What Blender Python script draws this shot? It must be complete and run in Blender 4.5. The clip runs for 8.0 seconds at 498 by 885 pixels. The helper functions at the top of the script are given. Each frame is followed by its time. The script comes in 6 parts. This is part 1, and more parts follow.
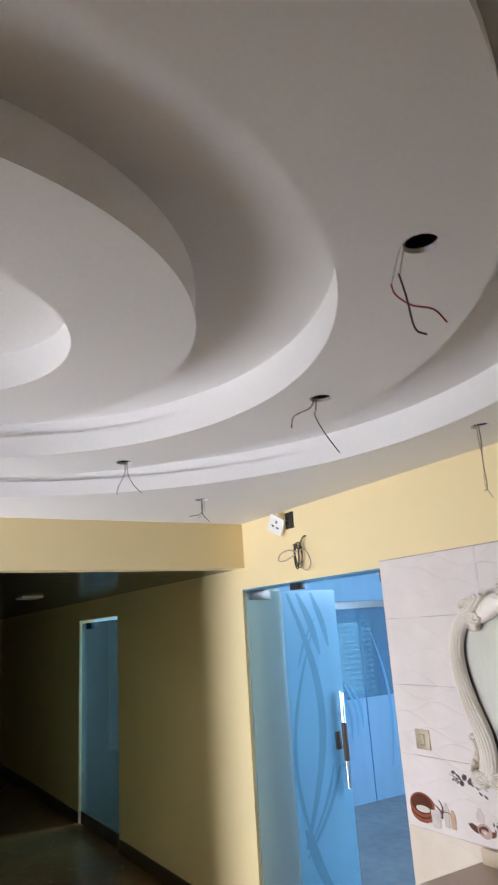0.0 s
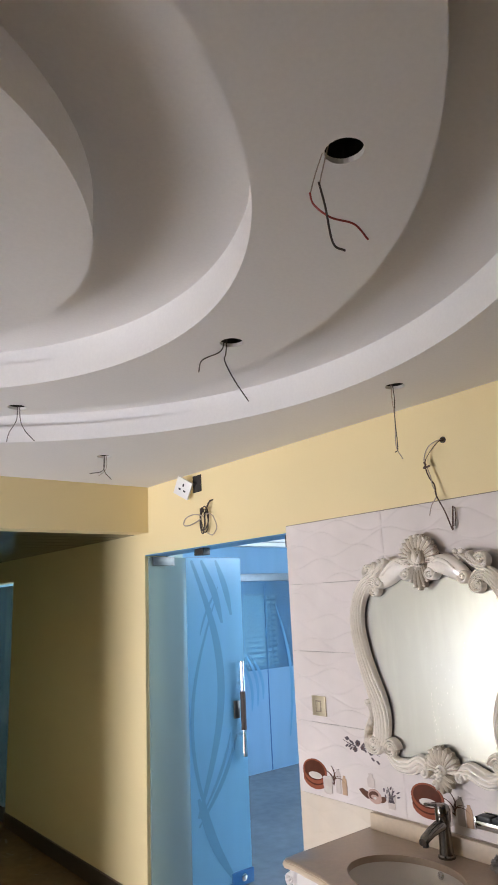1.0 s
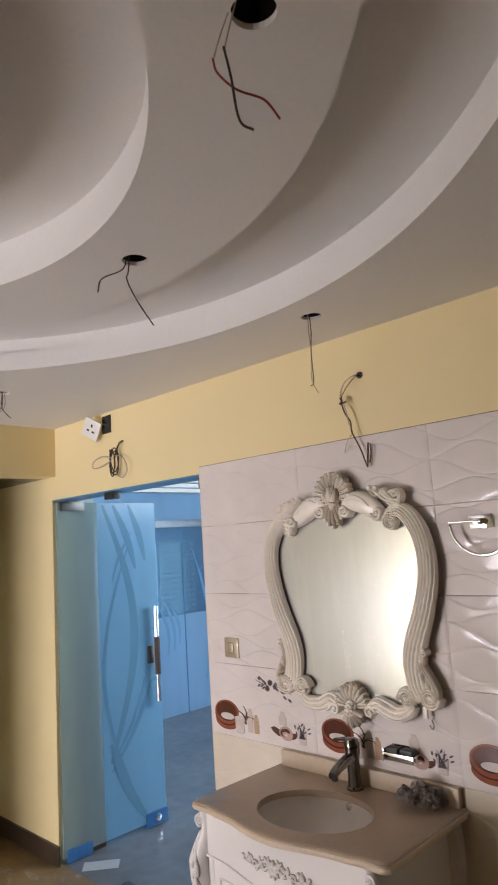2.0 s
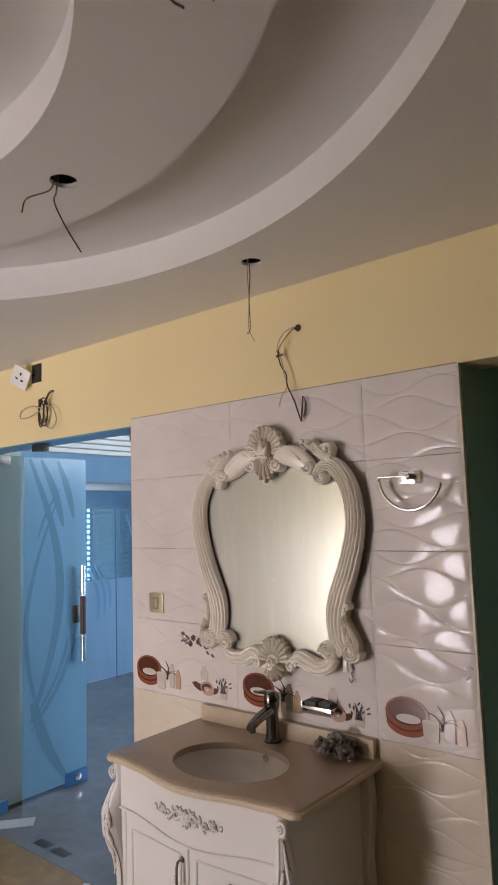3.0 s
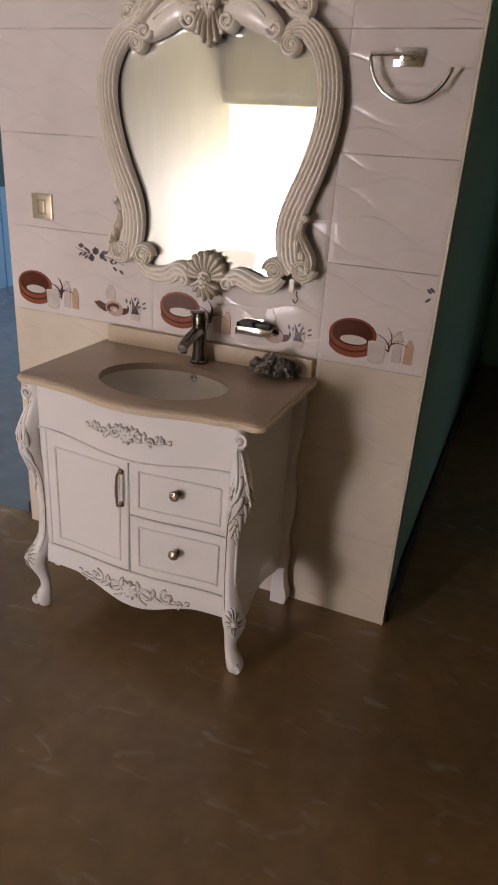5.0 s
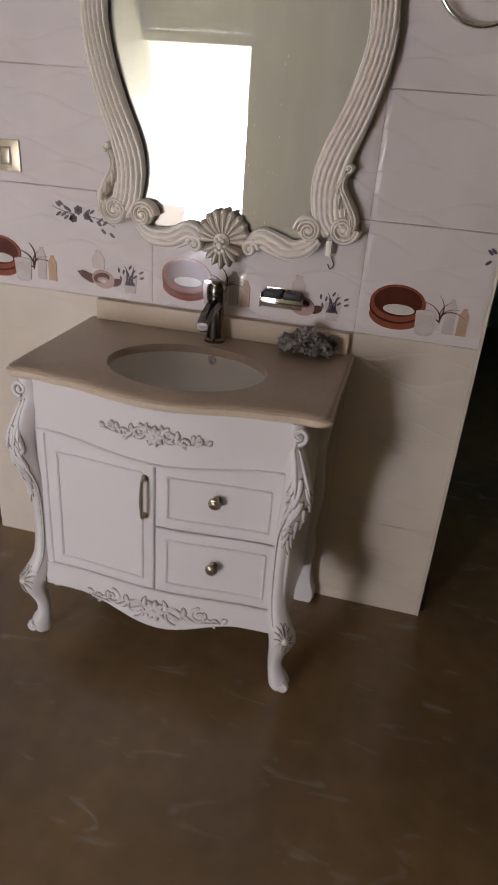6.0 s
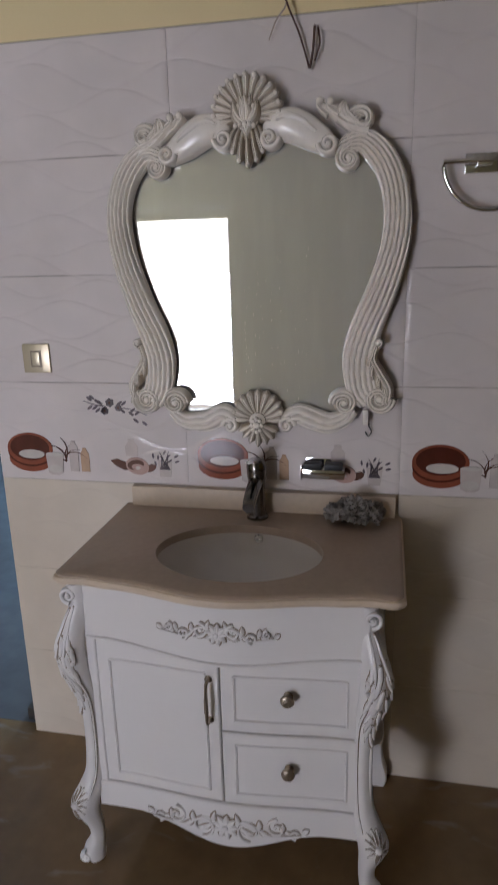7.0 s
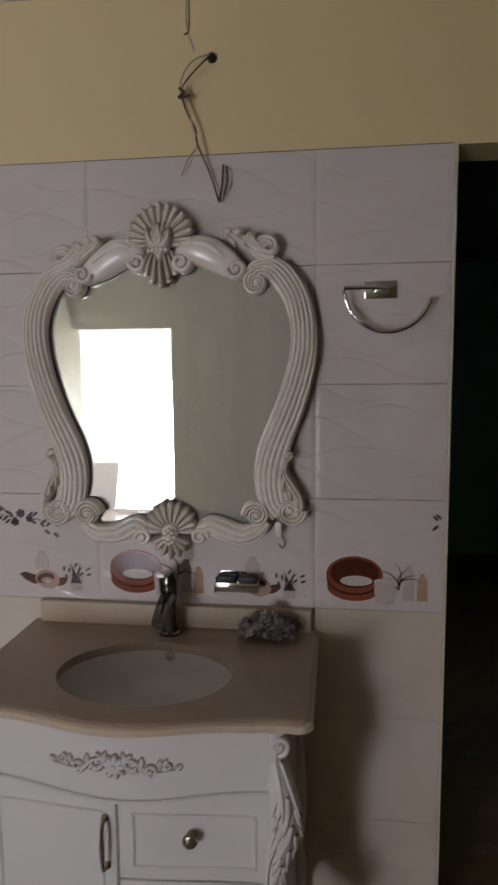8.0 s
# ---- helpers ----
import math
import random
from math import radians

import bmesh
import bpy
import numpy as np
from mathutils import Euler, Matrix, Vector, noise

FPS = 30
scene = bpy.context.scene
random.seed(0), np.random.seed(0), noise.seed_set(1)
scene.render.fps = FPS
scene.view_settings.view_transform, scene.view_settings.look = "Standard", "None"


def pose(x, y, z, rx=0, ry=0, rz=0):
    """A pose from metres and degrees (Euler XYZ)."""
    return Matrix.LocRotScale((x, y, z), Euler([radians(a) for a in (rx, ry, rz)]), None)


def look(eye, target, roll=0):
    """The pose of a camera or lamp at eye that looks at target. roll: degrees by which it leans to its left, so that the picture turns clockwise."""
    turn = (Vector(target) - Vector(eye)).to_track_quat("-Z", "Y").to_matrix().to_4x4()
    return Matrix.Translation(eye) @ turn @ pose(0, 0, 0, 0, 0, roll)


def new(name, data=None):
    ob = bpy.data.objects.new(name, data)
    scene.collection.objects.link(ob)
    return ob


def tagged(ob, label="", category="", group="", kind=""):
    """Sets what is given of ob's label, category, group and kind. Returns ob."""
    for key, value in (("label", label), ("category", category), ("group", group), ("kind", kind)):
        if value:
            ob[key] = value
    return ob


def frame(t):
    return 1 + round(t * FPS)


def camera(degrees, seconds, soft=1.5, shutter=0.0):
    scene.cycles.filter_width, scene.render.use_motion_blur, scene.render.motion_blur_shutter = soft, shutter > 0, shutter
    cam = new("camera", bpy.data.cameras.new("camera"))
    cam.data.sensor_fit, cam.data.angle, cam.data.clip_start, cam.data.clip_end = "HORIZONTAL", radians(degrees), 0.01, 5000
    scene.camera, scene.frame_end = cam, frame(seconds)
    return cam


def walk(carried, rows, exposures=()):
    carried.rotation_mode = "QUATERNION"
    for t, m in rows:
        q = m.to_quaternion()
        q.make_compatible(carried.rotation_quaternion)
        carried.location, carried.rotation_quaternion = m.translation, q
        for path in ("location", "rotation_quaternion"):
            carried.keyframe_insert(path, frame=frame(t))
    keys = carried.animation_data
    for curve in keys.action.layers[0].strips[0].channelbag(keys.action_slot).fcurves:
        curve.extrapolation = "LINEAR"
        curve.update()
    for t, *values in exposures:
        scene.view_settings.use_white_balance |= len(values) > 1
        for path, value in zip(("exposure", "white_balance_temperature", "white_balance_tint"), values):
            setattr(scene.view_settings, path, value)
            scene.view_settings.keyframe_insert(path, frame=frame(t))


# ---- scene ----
cam = camera(41.2, 8.0, 1.5, 0.3)
PATH = [
    (0, (0.331, 0.445, 1.824), (1.351, 2.079, 2.363), -3.7),
    (0.5, (0.408, 0.517, 1.796), (1.565, 2.08, 2.264), -5.6),
    (1, (0.461, 0.568, 1.766), (1.691, 2.076, 2.227), -2.6),
    (1.5, (0.525, 0.619, 1.762), (1.825, 2.084, 2.17), -3.3),
    (2, (0.586, 0.658, 1.738), (2.007, 2.034, 2.038), -3.7),
    (2.2, (0.598, 0.652, 1.729), (2.045, 2.002, 2.015), -2.9),
    (3.3, (0.675, 0.731, 1.642), (2.253, 1.951, 1.799), -2.3),
    (3.5, (0.675, 0.786, 1.663), (2.252, 2.013, 1.732), -3.6),
    (4, (0.664, 0.86, 1.662), (2.235, 2.06, 1.363), -4.3),
    (4.5, (0.625, 1.014, 1.556), (2.294, 1.923, 0.932), -0.4),
    (4.7, (0.634, 1.099, 1.529), (2.322, 1.902, 0.818), 1.7),
    (5.8, (0.805, 1.586, 1.494), (2.525, 2.012, 0.566), 5.5),
    (6, (0.83, 1.667, 1.466), (2.572, 2.049, 0.562), 4.4),
    (6.3, (0.848, 1.774, 1.501), (2.612, 2.167, 0.645), 0.2),
    (6.5, (0.854, 1.802, 1.518), (2.647, 2.201, 0.725), -1.4),
    (7, (0.886, 1.837, 1.561), (2.771, 2.233, 1.023), -1.5),
    (7.5, (0.878, 1.826, 1.579), (2.81, 2.174, 1.195), -0.5),
    (8, (0.913, 1.737, 1.581), (2.882, 1.996, 1.343), -0.5),
]
EXPOSURES = [(0.0, 0.16, 6550, 21), (1.0, 0.02, 6850, 23), (2.0, -0.26, 7350, 27), (3.5, -0.58, 7750, 30), (4.5, -0.62, 7950, 32), (6.0, -0.72, 7000, 26), (7.0, -1.06, 6450, 24), (8.0, -1.38, 6800, 23)]
walk(cam, [(t, look(eye, target, roll)) for t, eye, target, roll in PATH], EXPOSURES)

# ---- plan (metres) ----
WALL = 2.65          # face of the vanity wall
TILE = 2.638         # face of its tiles
BACK = 2.80          # rear face of the vanity wall
REAR = -2.05         # wall with the bright doorway
NORTH = 4.32         # beam and north wall
SOUTH = -2.4
FIELD = 2.51         # outer ceiling field
RING = 2.555         # hanging ring and disc
COVE = 2.68          # top of the inner cove
COVE_OUT = 2.645     # top of the outer cove
CX, CY = 0.30, 2.18  # centre of the oval ceiling
DOOR_S, DOOR_N, DOOR_H = 2.985, 4.366, 2.075
PASS_N, PASS_S, PASS_H = 1.455, 0.35, 2.105

# ---- world and light ----
world = bpy.data.worlds.new("world")
scene.world = world
world.use_nodes = True
wn = world.node_tree.nodes
sky = wn.new("ShaderNodeTexSky")
sky.sky_type, sky.sun_disc = "NISHITA", False
sky.sun_elevation, sky.sun_rotation = radians(50), radians(250)
world.node_tree.links.new(sky.outputs["Color"], wn["Background"].inputs["Color"])
wn["Background"].inputs["Strength"].default_value = 0.10


def area_lamp(name, eye, target, w, h, watts, colour, spread=180):
    data = bpy.data.lights.new(name, "AREA")
    data.shape, data.size, data.size_y, data.energy, data.color = "RECTANGLE", w, h, watts, colour
    data.spread = radians(spread)
    ob = new(name, data)
    ob.matrix_world = look(eye, target)
    return ob


# daylight in the open doorway behind
area_lamp("doorway_daylight", (REAR - 0.62, 3.45, 0.72), (REAR + 1, 3.45, 1.36), 1.25, 1.45, 300, (0.77, 0.88, 1.0), 175)
# added fill lamps without windows, for the far room, glass leaf and corridor
area_lamp("far_room_fill", (6.35, 2.26, 1.45), (6.35, 3.5, 1.45), 1.6, 1.5, 115, (0.60, 0.84, 1.0))
area_lamp("door_leaf_fill", (4.5, 2.24, 2.42), (4.2, 4.6, 1.2), 2.4, 0.30, 155, (0.60, 0.84, 1.0))
area_lamp("rear_room_fill", (4.6, 8.1, 1.7), (2.2, 7.2, 0.3), 1.0, 1.1, 85, (0.80, 0.95, 1.0))

# ---- materials ----
def mat(name, colour, rough=0.5, metal=0.0, vary=0.08, grain=40.0, bump=0.1, bump_scale=None, stain=None, stain_scale=3.0, coat=0.0, rvar=0.2, spec=0.5):
    m = bpy.data.materials.new(name)
    m.use_nodes = True
    n, l = m.node_tree.nodes, m.node_tree.links
    b = n["Principled BSDF"]
    tc = n.new("ShaderNodeTexCoord")
    big = n.new("ShaderNodeTexNoise")
    big.inputs["Scale"].default_value, big.inputs["Detail"].default_value = stain_scale, 5
    fine = n.new("ShaderNodeTexNoise")
    fine.inputs["Scale"].default_value, fine.inputs["Detail"].default_value = grain, 4
    l.new(tc.outputs["Object"], big.inputs["Vector"])
    l.new(tc.outputs["Object"], fine.inputs["Vector"])
    ramp = n.new("ShaderNodeValToRGB")
    ramp.color_ramp.elements[0].position, ramp.color_ramp.elements[1].position = 0.3, 0.7
    dark = stain if stain else tuple(c * (1 - 2 * vary) for c in colour)
    ramp.color_ramp.elements[0].color = (*dark, 1)
    ramp.color_ramp.elements[1].color = (*colour, 1)
    l.new(big.outputs["Fac"], ramp.inputs["Fac"])
    mix = n.new("ShaderNodeMix")
    mix.data_type, mix.blend_type = "RGBA", "MULTIPLY"
    mix.inputs["Factor"].default_value = 1.0
    fr = n.new("ShaderNodeMapRange")
    fr.inputs["From Min"].default_value, fr.inputs["From Max"].default_value = 0.3, 0.7
    fr.inputs["To Min"].default_value, fr.inputs["To Max"].default_value = 1 - vary, 1 + vary * 0.5
    l.new(fine.outputs["Fac"], fr.inputs["Value"])
    l.new(ramp.outputs["Color"], mix.inputs["A"])
    l.new(fr.outputs["Result"], mix.inputs["B"])
    l.new(mix.outputs["Result"], b.inputs["Base Color"])
    rr = n.new("ShaderNodeMapRange")
    rr.inputs["To Min"].default_value, rr.inputs["To Max"].default_value = max(0.0, rough * (1 - rvar)), min(1.0, rough * (1 + rvar))
    l.new(big.outputs["Fac"], rr.inputs["Value"])
    l.new(rr.outputs["Result"], b.inputs["Roughness"])
    b.inputs["Metallic"].default_value = metal
    b.inputs["Coat Weight"].default_value = coat
    b.inputs["Specular IOR Level"].default_value = spec
    if bump:
        bn = n.new("ShaderNodeBump")
        bn.inputs["Strength"].default_value, bn.inputs["Distance"].default_value = bump, 0.002
        l.new(fine.outputs["Fac"], bn.inputs["Height"])
        l.new(bn.outputs["Normal"], b.inputs["Normal"])
    return m


def film(name, colour, clear, rough=0.35, haze=0.5):
    """Glass or film that lets part of the light straight through and scatters the rest."""
    m = bpy.data.materials.new(name)
    m.use_nodes = True
    n, l = m.node_tree.nodes, m.node_tree.links
    out = n["Material Output"]
    n.remove(n["Principled BSDF"])
    tc, no = n.new("ShaderNodeTexCoord"), n.new("ShaderNodeTexNoise")
    no.inputs["Scale"].default_value = 2.5
    mp = n.new("ShaderNodeMapping")
    mp.inputs["Scale"].default_value = (2.0, 2.0, 0.35)
    l.new(tc.outputs["Object"], mp.inputs["Vector"])
    l.new(mp.outputs["Vector"], no.inputs["Vector"])
    tint = n.new("ShaderNodeMix")
    tint.data_type = "RGBA"
    tint.inputs["A"].default_value = (*[c * 0.82 for c in colour], 1)
    tint.inputs["B"].default_value = (*colour, 1)
    l.new(no.outputs["Fac"], tint.inputs["Factor"])
    tr, di, tl, gl = (n.new("ShaderNodeBsdf" + k) for k in ("Transparent", "Diffuse", "Translucent", "Glossy"))
    gl.inputs["Roughness"].default_value = rough
    for k in (tr, di, tl):
        l.new(tint.outputs["Result"], k.inputs["Color"])
    a, b2, c2 = (n.new("ShaderNodeMixShader") for _ in range(3))
    a.inputs[0].default_value = haze
    l.new(di.outputs[0], a.inputs[1]); l.new(tl.outputs[0], a.inputs[2])
    b2.inputs[0].default_value = clear
    l.new(a.outputs[0], b2.inputs[1]); l.new(tr.outputs[0], b2.inputs[2])
    fr = n.new("ShaderNodeFresnel")
    fr.inputs["IOR"].default_value = 1.4
    l.new(fr.outputs[0], c2.inputs[0]); l.new(b2.outputs[0], c2.inputs[1]); l.new(gl.outputs[0], c2.inputs[2])
    l.new(c2.outputs[0], out.inputs["Surface"])
    return m


def floor_mat():
    m = mat("polished_floor", (0.298, 0.182, 0.082), 0.25, 0, 0.12, 14, 0.05, stain=(0.200, 0.132, 0.075), stain_scale=1.3)
    n, l = m.node_tree.nodes, m.node_tree.links
    b = n["Principled BSDF"]
    src = b.inputs["Base Color"].links[0].from_socket
    tc = n.new("ShaderNodeTexCoord")
    mp = n.new("ShaderNodeMapping")
    mp.inputs["Scale"].default_value, mp.inputs["Rotation"].default_value = (9, 3.2, 1), (0, 0, 0.7)
    no = n.new("ShaderNodeTexNoise")
    no.inputs["Scale"].default_value, no.inputs["Detail"].default_value, no.inputs["Distortion"].default_value = 1.6, 6, 1.2
    l.new(tc.outputs["Object"], mp.inputs["Vector"]); l.new(mp.outputs["Vector"], no.inputs["Vector"])
    rp = n.new("ShaderNodeValToRGB")
    rp.color_ramp.elements[0].position, rp.color_ramp.elements[1].position = 0.61, 0.76
    rp.color_ramp.elements[0].color, rp.color_ramp.elements[1].color = (0, 0, 0, 1), (0.8, 0.8, 0.8, 1)
    l.new(no.outputs["Fac"], rp.inputs["Fac"])
    mx = n.new("ShaderNodeMix")
    mx.data_type = "RGBA"
    mx.inputs["B"].default_value = (0.32, 0.27, 0.21, 1)
    l.new(rp.outputs["Color"], mx.inputs["Factor"]); l.new(src, mx.inputs["A"])
    l.new(mx.outputs["Result"], b.inputs["Base Color"])
    return m


M_YELLOW = mat("yellow_emulsion", (0.84, 0.685, 0.375), 0.55, 0, 0.012, 160, 0.05, stain_scale=1.2)
M_SOUTH = mat("ochre_bounce_paint", (0.80, 0.58, 0.22), 0.55, 0, 0.03, 120, 0.1)
# one cream paint twice: west lightened for glare, north darkened beside the bright doorway
M_WALL_LIFTED = mat("green_cream_emulsion_lifted", (0.74, 0.71, 0.50), 0.5, 0, 0.04, 120, 0.12, stain_scale=1.2)
M_WALL_DIMMED = mat("cream_emulsion_dimmed", (0.40, 0.365, 0.235), 0.5, 0, 0.04, 120, 0.12, stain_scale=1.2)
M_WHITE = mat("ceiling_emulsion", (0.80, 0.775, 0.745), 0.6, 0, 0.025, 90, 0.10, stain_scale=1.0)
M_TILE = mat("glazed_tile", (0.79, 0.715, 0.68), 0.05, 0, 0.04, 9, 0.0, stain_scale=2.6, stain=(0.70, 0.635, 0.595), spec=0.15)
M_TILE_LOW = mat("glazed_tile_cream", (0.76, 0.675, 0.565), 0.14, 0, 0.04, 9, 0.0, stain_scale=2.6, stain=(0.70, 0.605, 0.490), spec=0.22)
M_GROUT = mat("grout", (0.60, 0.54, 0.49), 0.9)
M_FLOOR = floor_mat()
M_BASE = mat("dark_skirting_tile", (0.07, 0.045, 0.03), 0.3, 0, 0.15, 30, 0.05)
M_TEAL = mat("teal_paint", (0.25, 0.48, 0.39), 0.5, 0, 0.06, 60, 0.1)
M_FARFLOOR = mat("blue_lit_polished_floor", (0.175, 0.182, 0.195), 0.15, 0, 0.12, 12, 0.03, stain=(0.135, 0.140, 0.150), stain_scale=1.6)
M_REVEAL = mat("blue_gloss_paint", (0.12, 0.33, 0.55), 0.35, 0, 0.05, 60, 0.05)
M_BLUEWALL = mat("pale_blue_paint", (0.34, 0.56, 0.66), 0.55, 0, 0.05, 60, 0.1)
M_PIER = mat("grey_green_paint", (0.40, 0.50, 0.48), 0.55, 0, 0.05, 60, 0.1)
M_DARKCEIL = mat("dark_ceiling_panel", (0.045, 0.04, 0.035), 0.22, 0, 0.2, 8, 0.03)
M_DARKWOOD = mat("dark_door_wood", (0.035, 0.026, 0.02), 0.45, 0, 0.2, 20, 0.1)
M_HOLE_SHADE = mat("hole_shade", (0.03, 0.026, 0.022), 0.9)
M_IVORY = mat("ivory_lacquer", (0.82, 0.79, 0.765), 0.28, 0, 0.006, 40, 0.03, coat=0.15, rvar=0.02)
M_FRAME = mat("ivory_frame_lacquer", (0.92, 0.86, 0.77), 0.22, 0, 0.03, 60, 0.02, coat=0.2, stain=(0.89, 0.82, 0.72), stain_scale=14)
M_GILT = mat("antique_glaze", (0.40, 0.32, 0.24), 0.45, 0, 0.2, 90, 0.1)
M_GLAZE = mat("pale_brown_glaze", (0.66, 0.56, 0.43), 0.45, 0, 0.2, 90, 0.1)
M_MARBLE = mat("beige_counter_stone", (0.455, 0.335, 0.25), 0.33, 0, 0.06, 60, 0.02, stain=(0.38, 0.29, 0.21), stain_scale=5)
M_MARBLE_EDGE = mat("cream_counter_edge", (0.68, 0.545, 0.40), 0.48, 0, 0.05, 60, 0.03)
M_CERAMIC = mat("basin_ceramic", (0.80, 0.75, 0.70), 0.08, 0, 0.02, 20, 0.0)
M_CHROME = mat("chrome", (0.82, 0.82, 0.82), 0.07, 1.0, 0.02, 60, 0.0)
M_BRONZE = mat("brushed_bronze_tap", (0.25, 0.230, 0.21), 0.18, 1.0, 0.1, 60, 0.02)
M_BRASS = mat("old_brass", (0.46, 0.38, 0.29), 0.3, 1.0, 0.2, 200, 0.15)
M_PLASTIC = mat("white_plastic", (0.78, 0.76, 0.72), 0.35, 0, 0.02, 60, 0.02)
M_SWITCH = mat("champagne_plastic", (0.56, 0.48, 0.34), 0.32, 0.5, 0.03, 60, 0.02)
M_BLACK = mat("black_plastic", (0.02, 0.02, 0.02), 0.5)
M_RED = mat("red_insulation", (0.42, 0.05, 0.04), 0.5)
M_BARE = mat("pale_insulation", (0.50, 0.40, 0.33), 0.5)
M_WIRE = mat("grey_insulation", (0.065, 0.045, 0.035), 0.5)
M_TWIST = mat("brown_insulation", (0.105, 0.050, 0.035), 0.55)
M_LEATHER = mat("dark_wrap", (0.06, 0.03, 0.02), 0.5)
M_PATCH = mat("blue_film_on_steel", (0.028, 0.15, 0.34), 0.3, 0.2, 0.1, 30, 0.05)
M_LOOFAH = mat("grey_ruffled_cloth", (0.44, 0.40, 0.36), 0.9, 0, 0.25, 120, 0.3)
M_TERRA = mat("terracotta_print", (0.36, 0.10, 0.055), 0.12, 0, 0.15, 30, 0.0)
M_TERRA_D = mat("dark_terracotta_print", (0.13, 0.035, 0.022), 0.12, 0, 0.15, 30, 0.0)
M_CREAM = mat("cream_print", (0.72, 0.66, 0.60), 0.12)
M_AMBER = mat("amber_print", (0.66, 0.44, 0.29), 0.12, 0, 0.1, 30, 0.0)
M_VIOLET = mat("slate_violet_print", (0.165, 0.132, 0.145), 0.12)
M_PINK = mat("shell_pink_print", (0.60, 0.40, 0.34), 0.12)
M_BROWN = mat("brown_print", (0.15, 0.07, 0.05), 0.12)
M_PALE = mat("pale_glass_print", (0.69, 0.60, 0.55), 0.12)
M_PAPER = mat("white_offcut", (0.38, 0.41, 0.44), 0.6)
M_STEEL = mat("dull_steel", (0.16, 0.15, 0.14), 0.4, 0.8, 0.2, 60, 0.1)
M_HEADER = mat("brushed_header_steel", (0.30, 0.33, 0.36), 0.42, 0.9, 0.1, 60, 0.05)
M_CLEAR = film("tempered_glass", (0.78, 0.91, 0.91), 0.66, 0.02, 0.4)
M_FILM = film("blue_frosted_film", (0.33, 0.71, 0.94), 0.16, 0.25, 0.55)
M_ARC = film("etched_band_film", (0.28, 0.63, 0.86), 0.30, 0.15, 0.5)
M_PART = film("blue_partition_film", (0.42, 0.71, 0.93), 0.30, 0.15, 0.5)
M_PARTUP = film("blue_clear_partition", (0.46, 0.75, 0.93), 0.80, 0.06, 0.5)
M_BLUECLEAR = film("blue_glass", (0.60, 0.84, 0.88), 0.72, 0.03, 0.4)
m_mirror = bpy.data.materials.new("silvered_mirror")
m_mirror.use_nodes = True
_n, _l = m_mirror.node_tree.nodes, m_mirror.node_tree.links
_n.remove(_n["Principled BSDF"])
_g1, _g2, _mx = _n.new("ShaderNodeBsdfGlossy"), _n.new("ShaderNodeBsdfDiffuse"), _n.new("ShaderNodeMixShader")
_g1.inputs["Color"].default_value, _g1.inputs["Roughness"].default_value = (0.76, 0.79, 0.75, 1), 0.01
_g2.inputs["Color"].default_value = (0.82, 0.80, 0.74, 1)   # dust on the glass, weighted up to stand in for glare
_tc, _mp, _no, _mr = _n.new("ShaderNodeTexCoord"), _n.new("ShaderNodeMapping"), _n.new("ShaderNodeTexNoise"), _n.new("ShaderNodeMapRange")
_mp.inputs["Scale"].default_value = (1, 9, 1.6)
_no.inputs["Scale"].default_value, _no.inputs["Detail"].default_value = 2.0, 6
_mr.inputs["From Min"].default_value, _mr.inputs["From Max"].default_value = 0.45, 0.75
_mr.inputs["To Min"].default_value, _mr.inputs["To Max"].default_value = 0.39, 0.43
_l.new(_tc.outputs["Object"], _mp.inputs["Vector"]); _l.new(_mp.outputs["Vector"], _no.inputs["Vector"])
_l.new(_no.outputs["Fac"], _mr.inputs["Value"]); _l.new(_mr.outputs["Result"], _mx.inputs[0])
_l.new(_g1.outputs[0], _mx.inputs[1]); _l.new(_g2.outputs[0], _mx.inputs[2])
_l.new(_mx.outputs[0], _n["Material Output"].inputs["Surface"])
m_out = bpy.data.materials.new("overcast_daylight")
m_out.use_nodes = True
_b = m_out.node_tree.nodes["Principled BSDF"]
_b.inputs["Base Color"].default_value = (0.8, 0.8, 0.8, 1)
_b.inputs["Emission Color"].default_value = (0.95, 0.98, 1.0, 1)
_b.inputs["Emission Strength"].default_value = 6.0


# emission stands in for the daylight on the greenery outside
m_dim = mat("glowing_greenery", (0.16, 0.24, 0.20), 0.9, 0, 0.4, 14, 0.0, stain=(0.05, 0.09, 0.07), stain_scale=6)
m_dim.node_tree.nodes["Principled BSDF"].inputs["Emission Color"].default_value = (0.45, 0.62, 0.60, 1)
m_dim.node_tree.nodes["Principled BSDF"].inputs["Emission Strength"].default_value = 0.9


# ---- mesh helpers ----
def link_mesh(name, bm, material, smooth=False):
    me = bpy.data.meshes.new(name)
    bmesh.ops.recalc_face_normals(bm, faces=bm.faces[:])
    bm.to_mesh(me)
    bm.free()
    for mm in (material if isinstance(material, (list, tuple)) else [material]):
        me.materials.append(mm)
    if smooth:
        me.shade_smooth() if hasattr(me, "shade_smooth") else None
        me.set_sharp_from_angle(angle=radians(38))
    return new(name, me)


def part(name, bm, material, parent, label="", smooth=True):
    ob = link_mesh(name, bm, material, smooth)
    ob.parent = parent
    ob.matrix_parent_inverse = Matrix.Translation(parent.matrix_basis.translation).inverted() if parent.type == "EMPTY" else parent.matrix_basis.inverted()
    if label:
        ob["label"] = label
    return ob


def thing(name, base, label, category, group="", kind=""):
    ob = new(name)
    ob.empty_display_size = 0.05
    ob.matrix_basis = Matrix.Translation(base)
    return tagged(ob, label, category, group, kind)


def structure(name, bm, material, label="", category="", smooth=False):
    return tagged(link_mesh(name, bm, material, smooth), label, category, "", "structure")


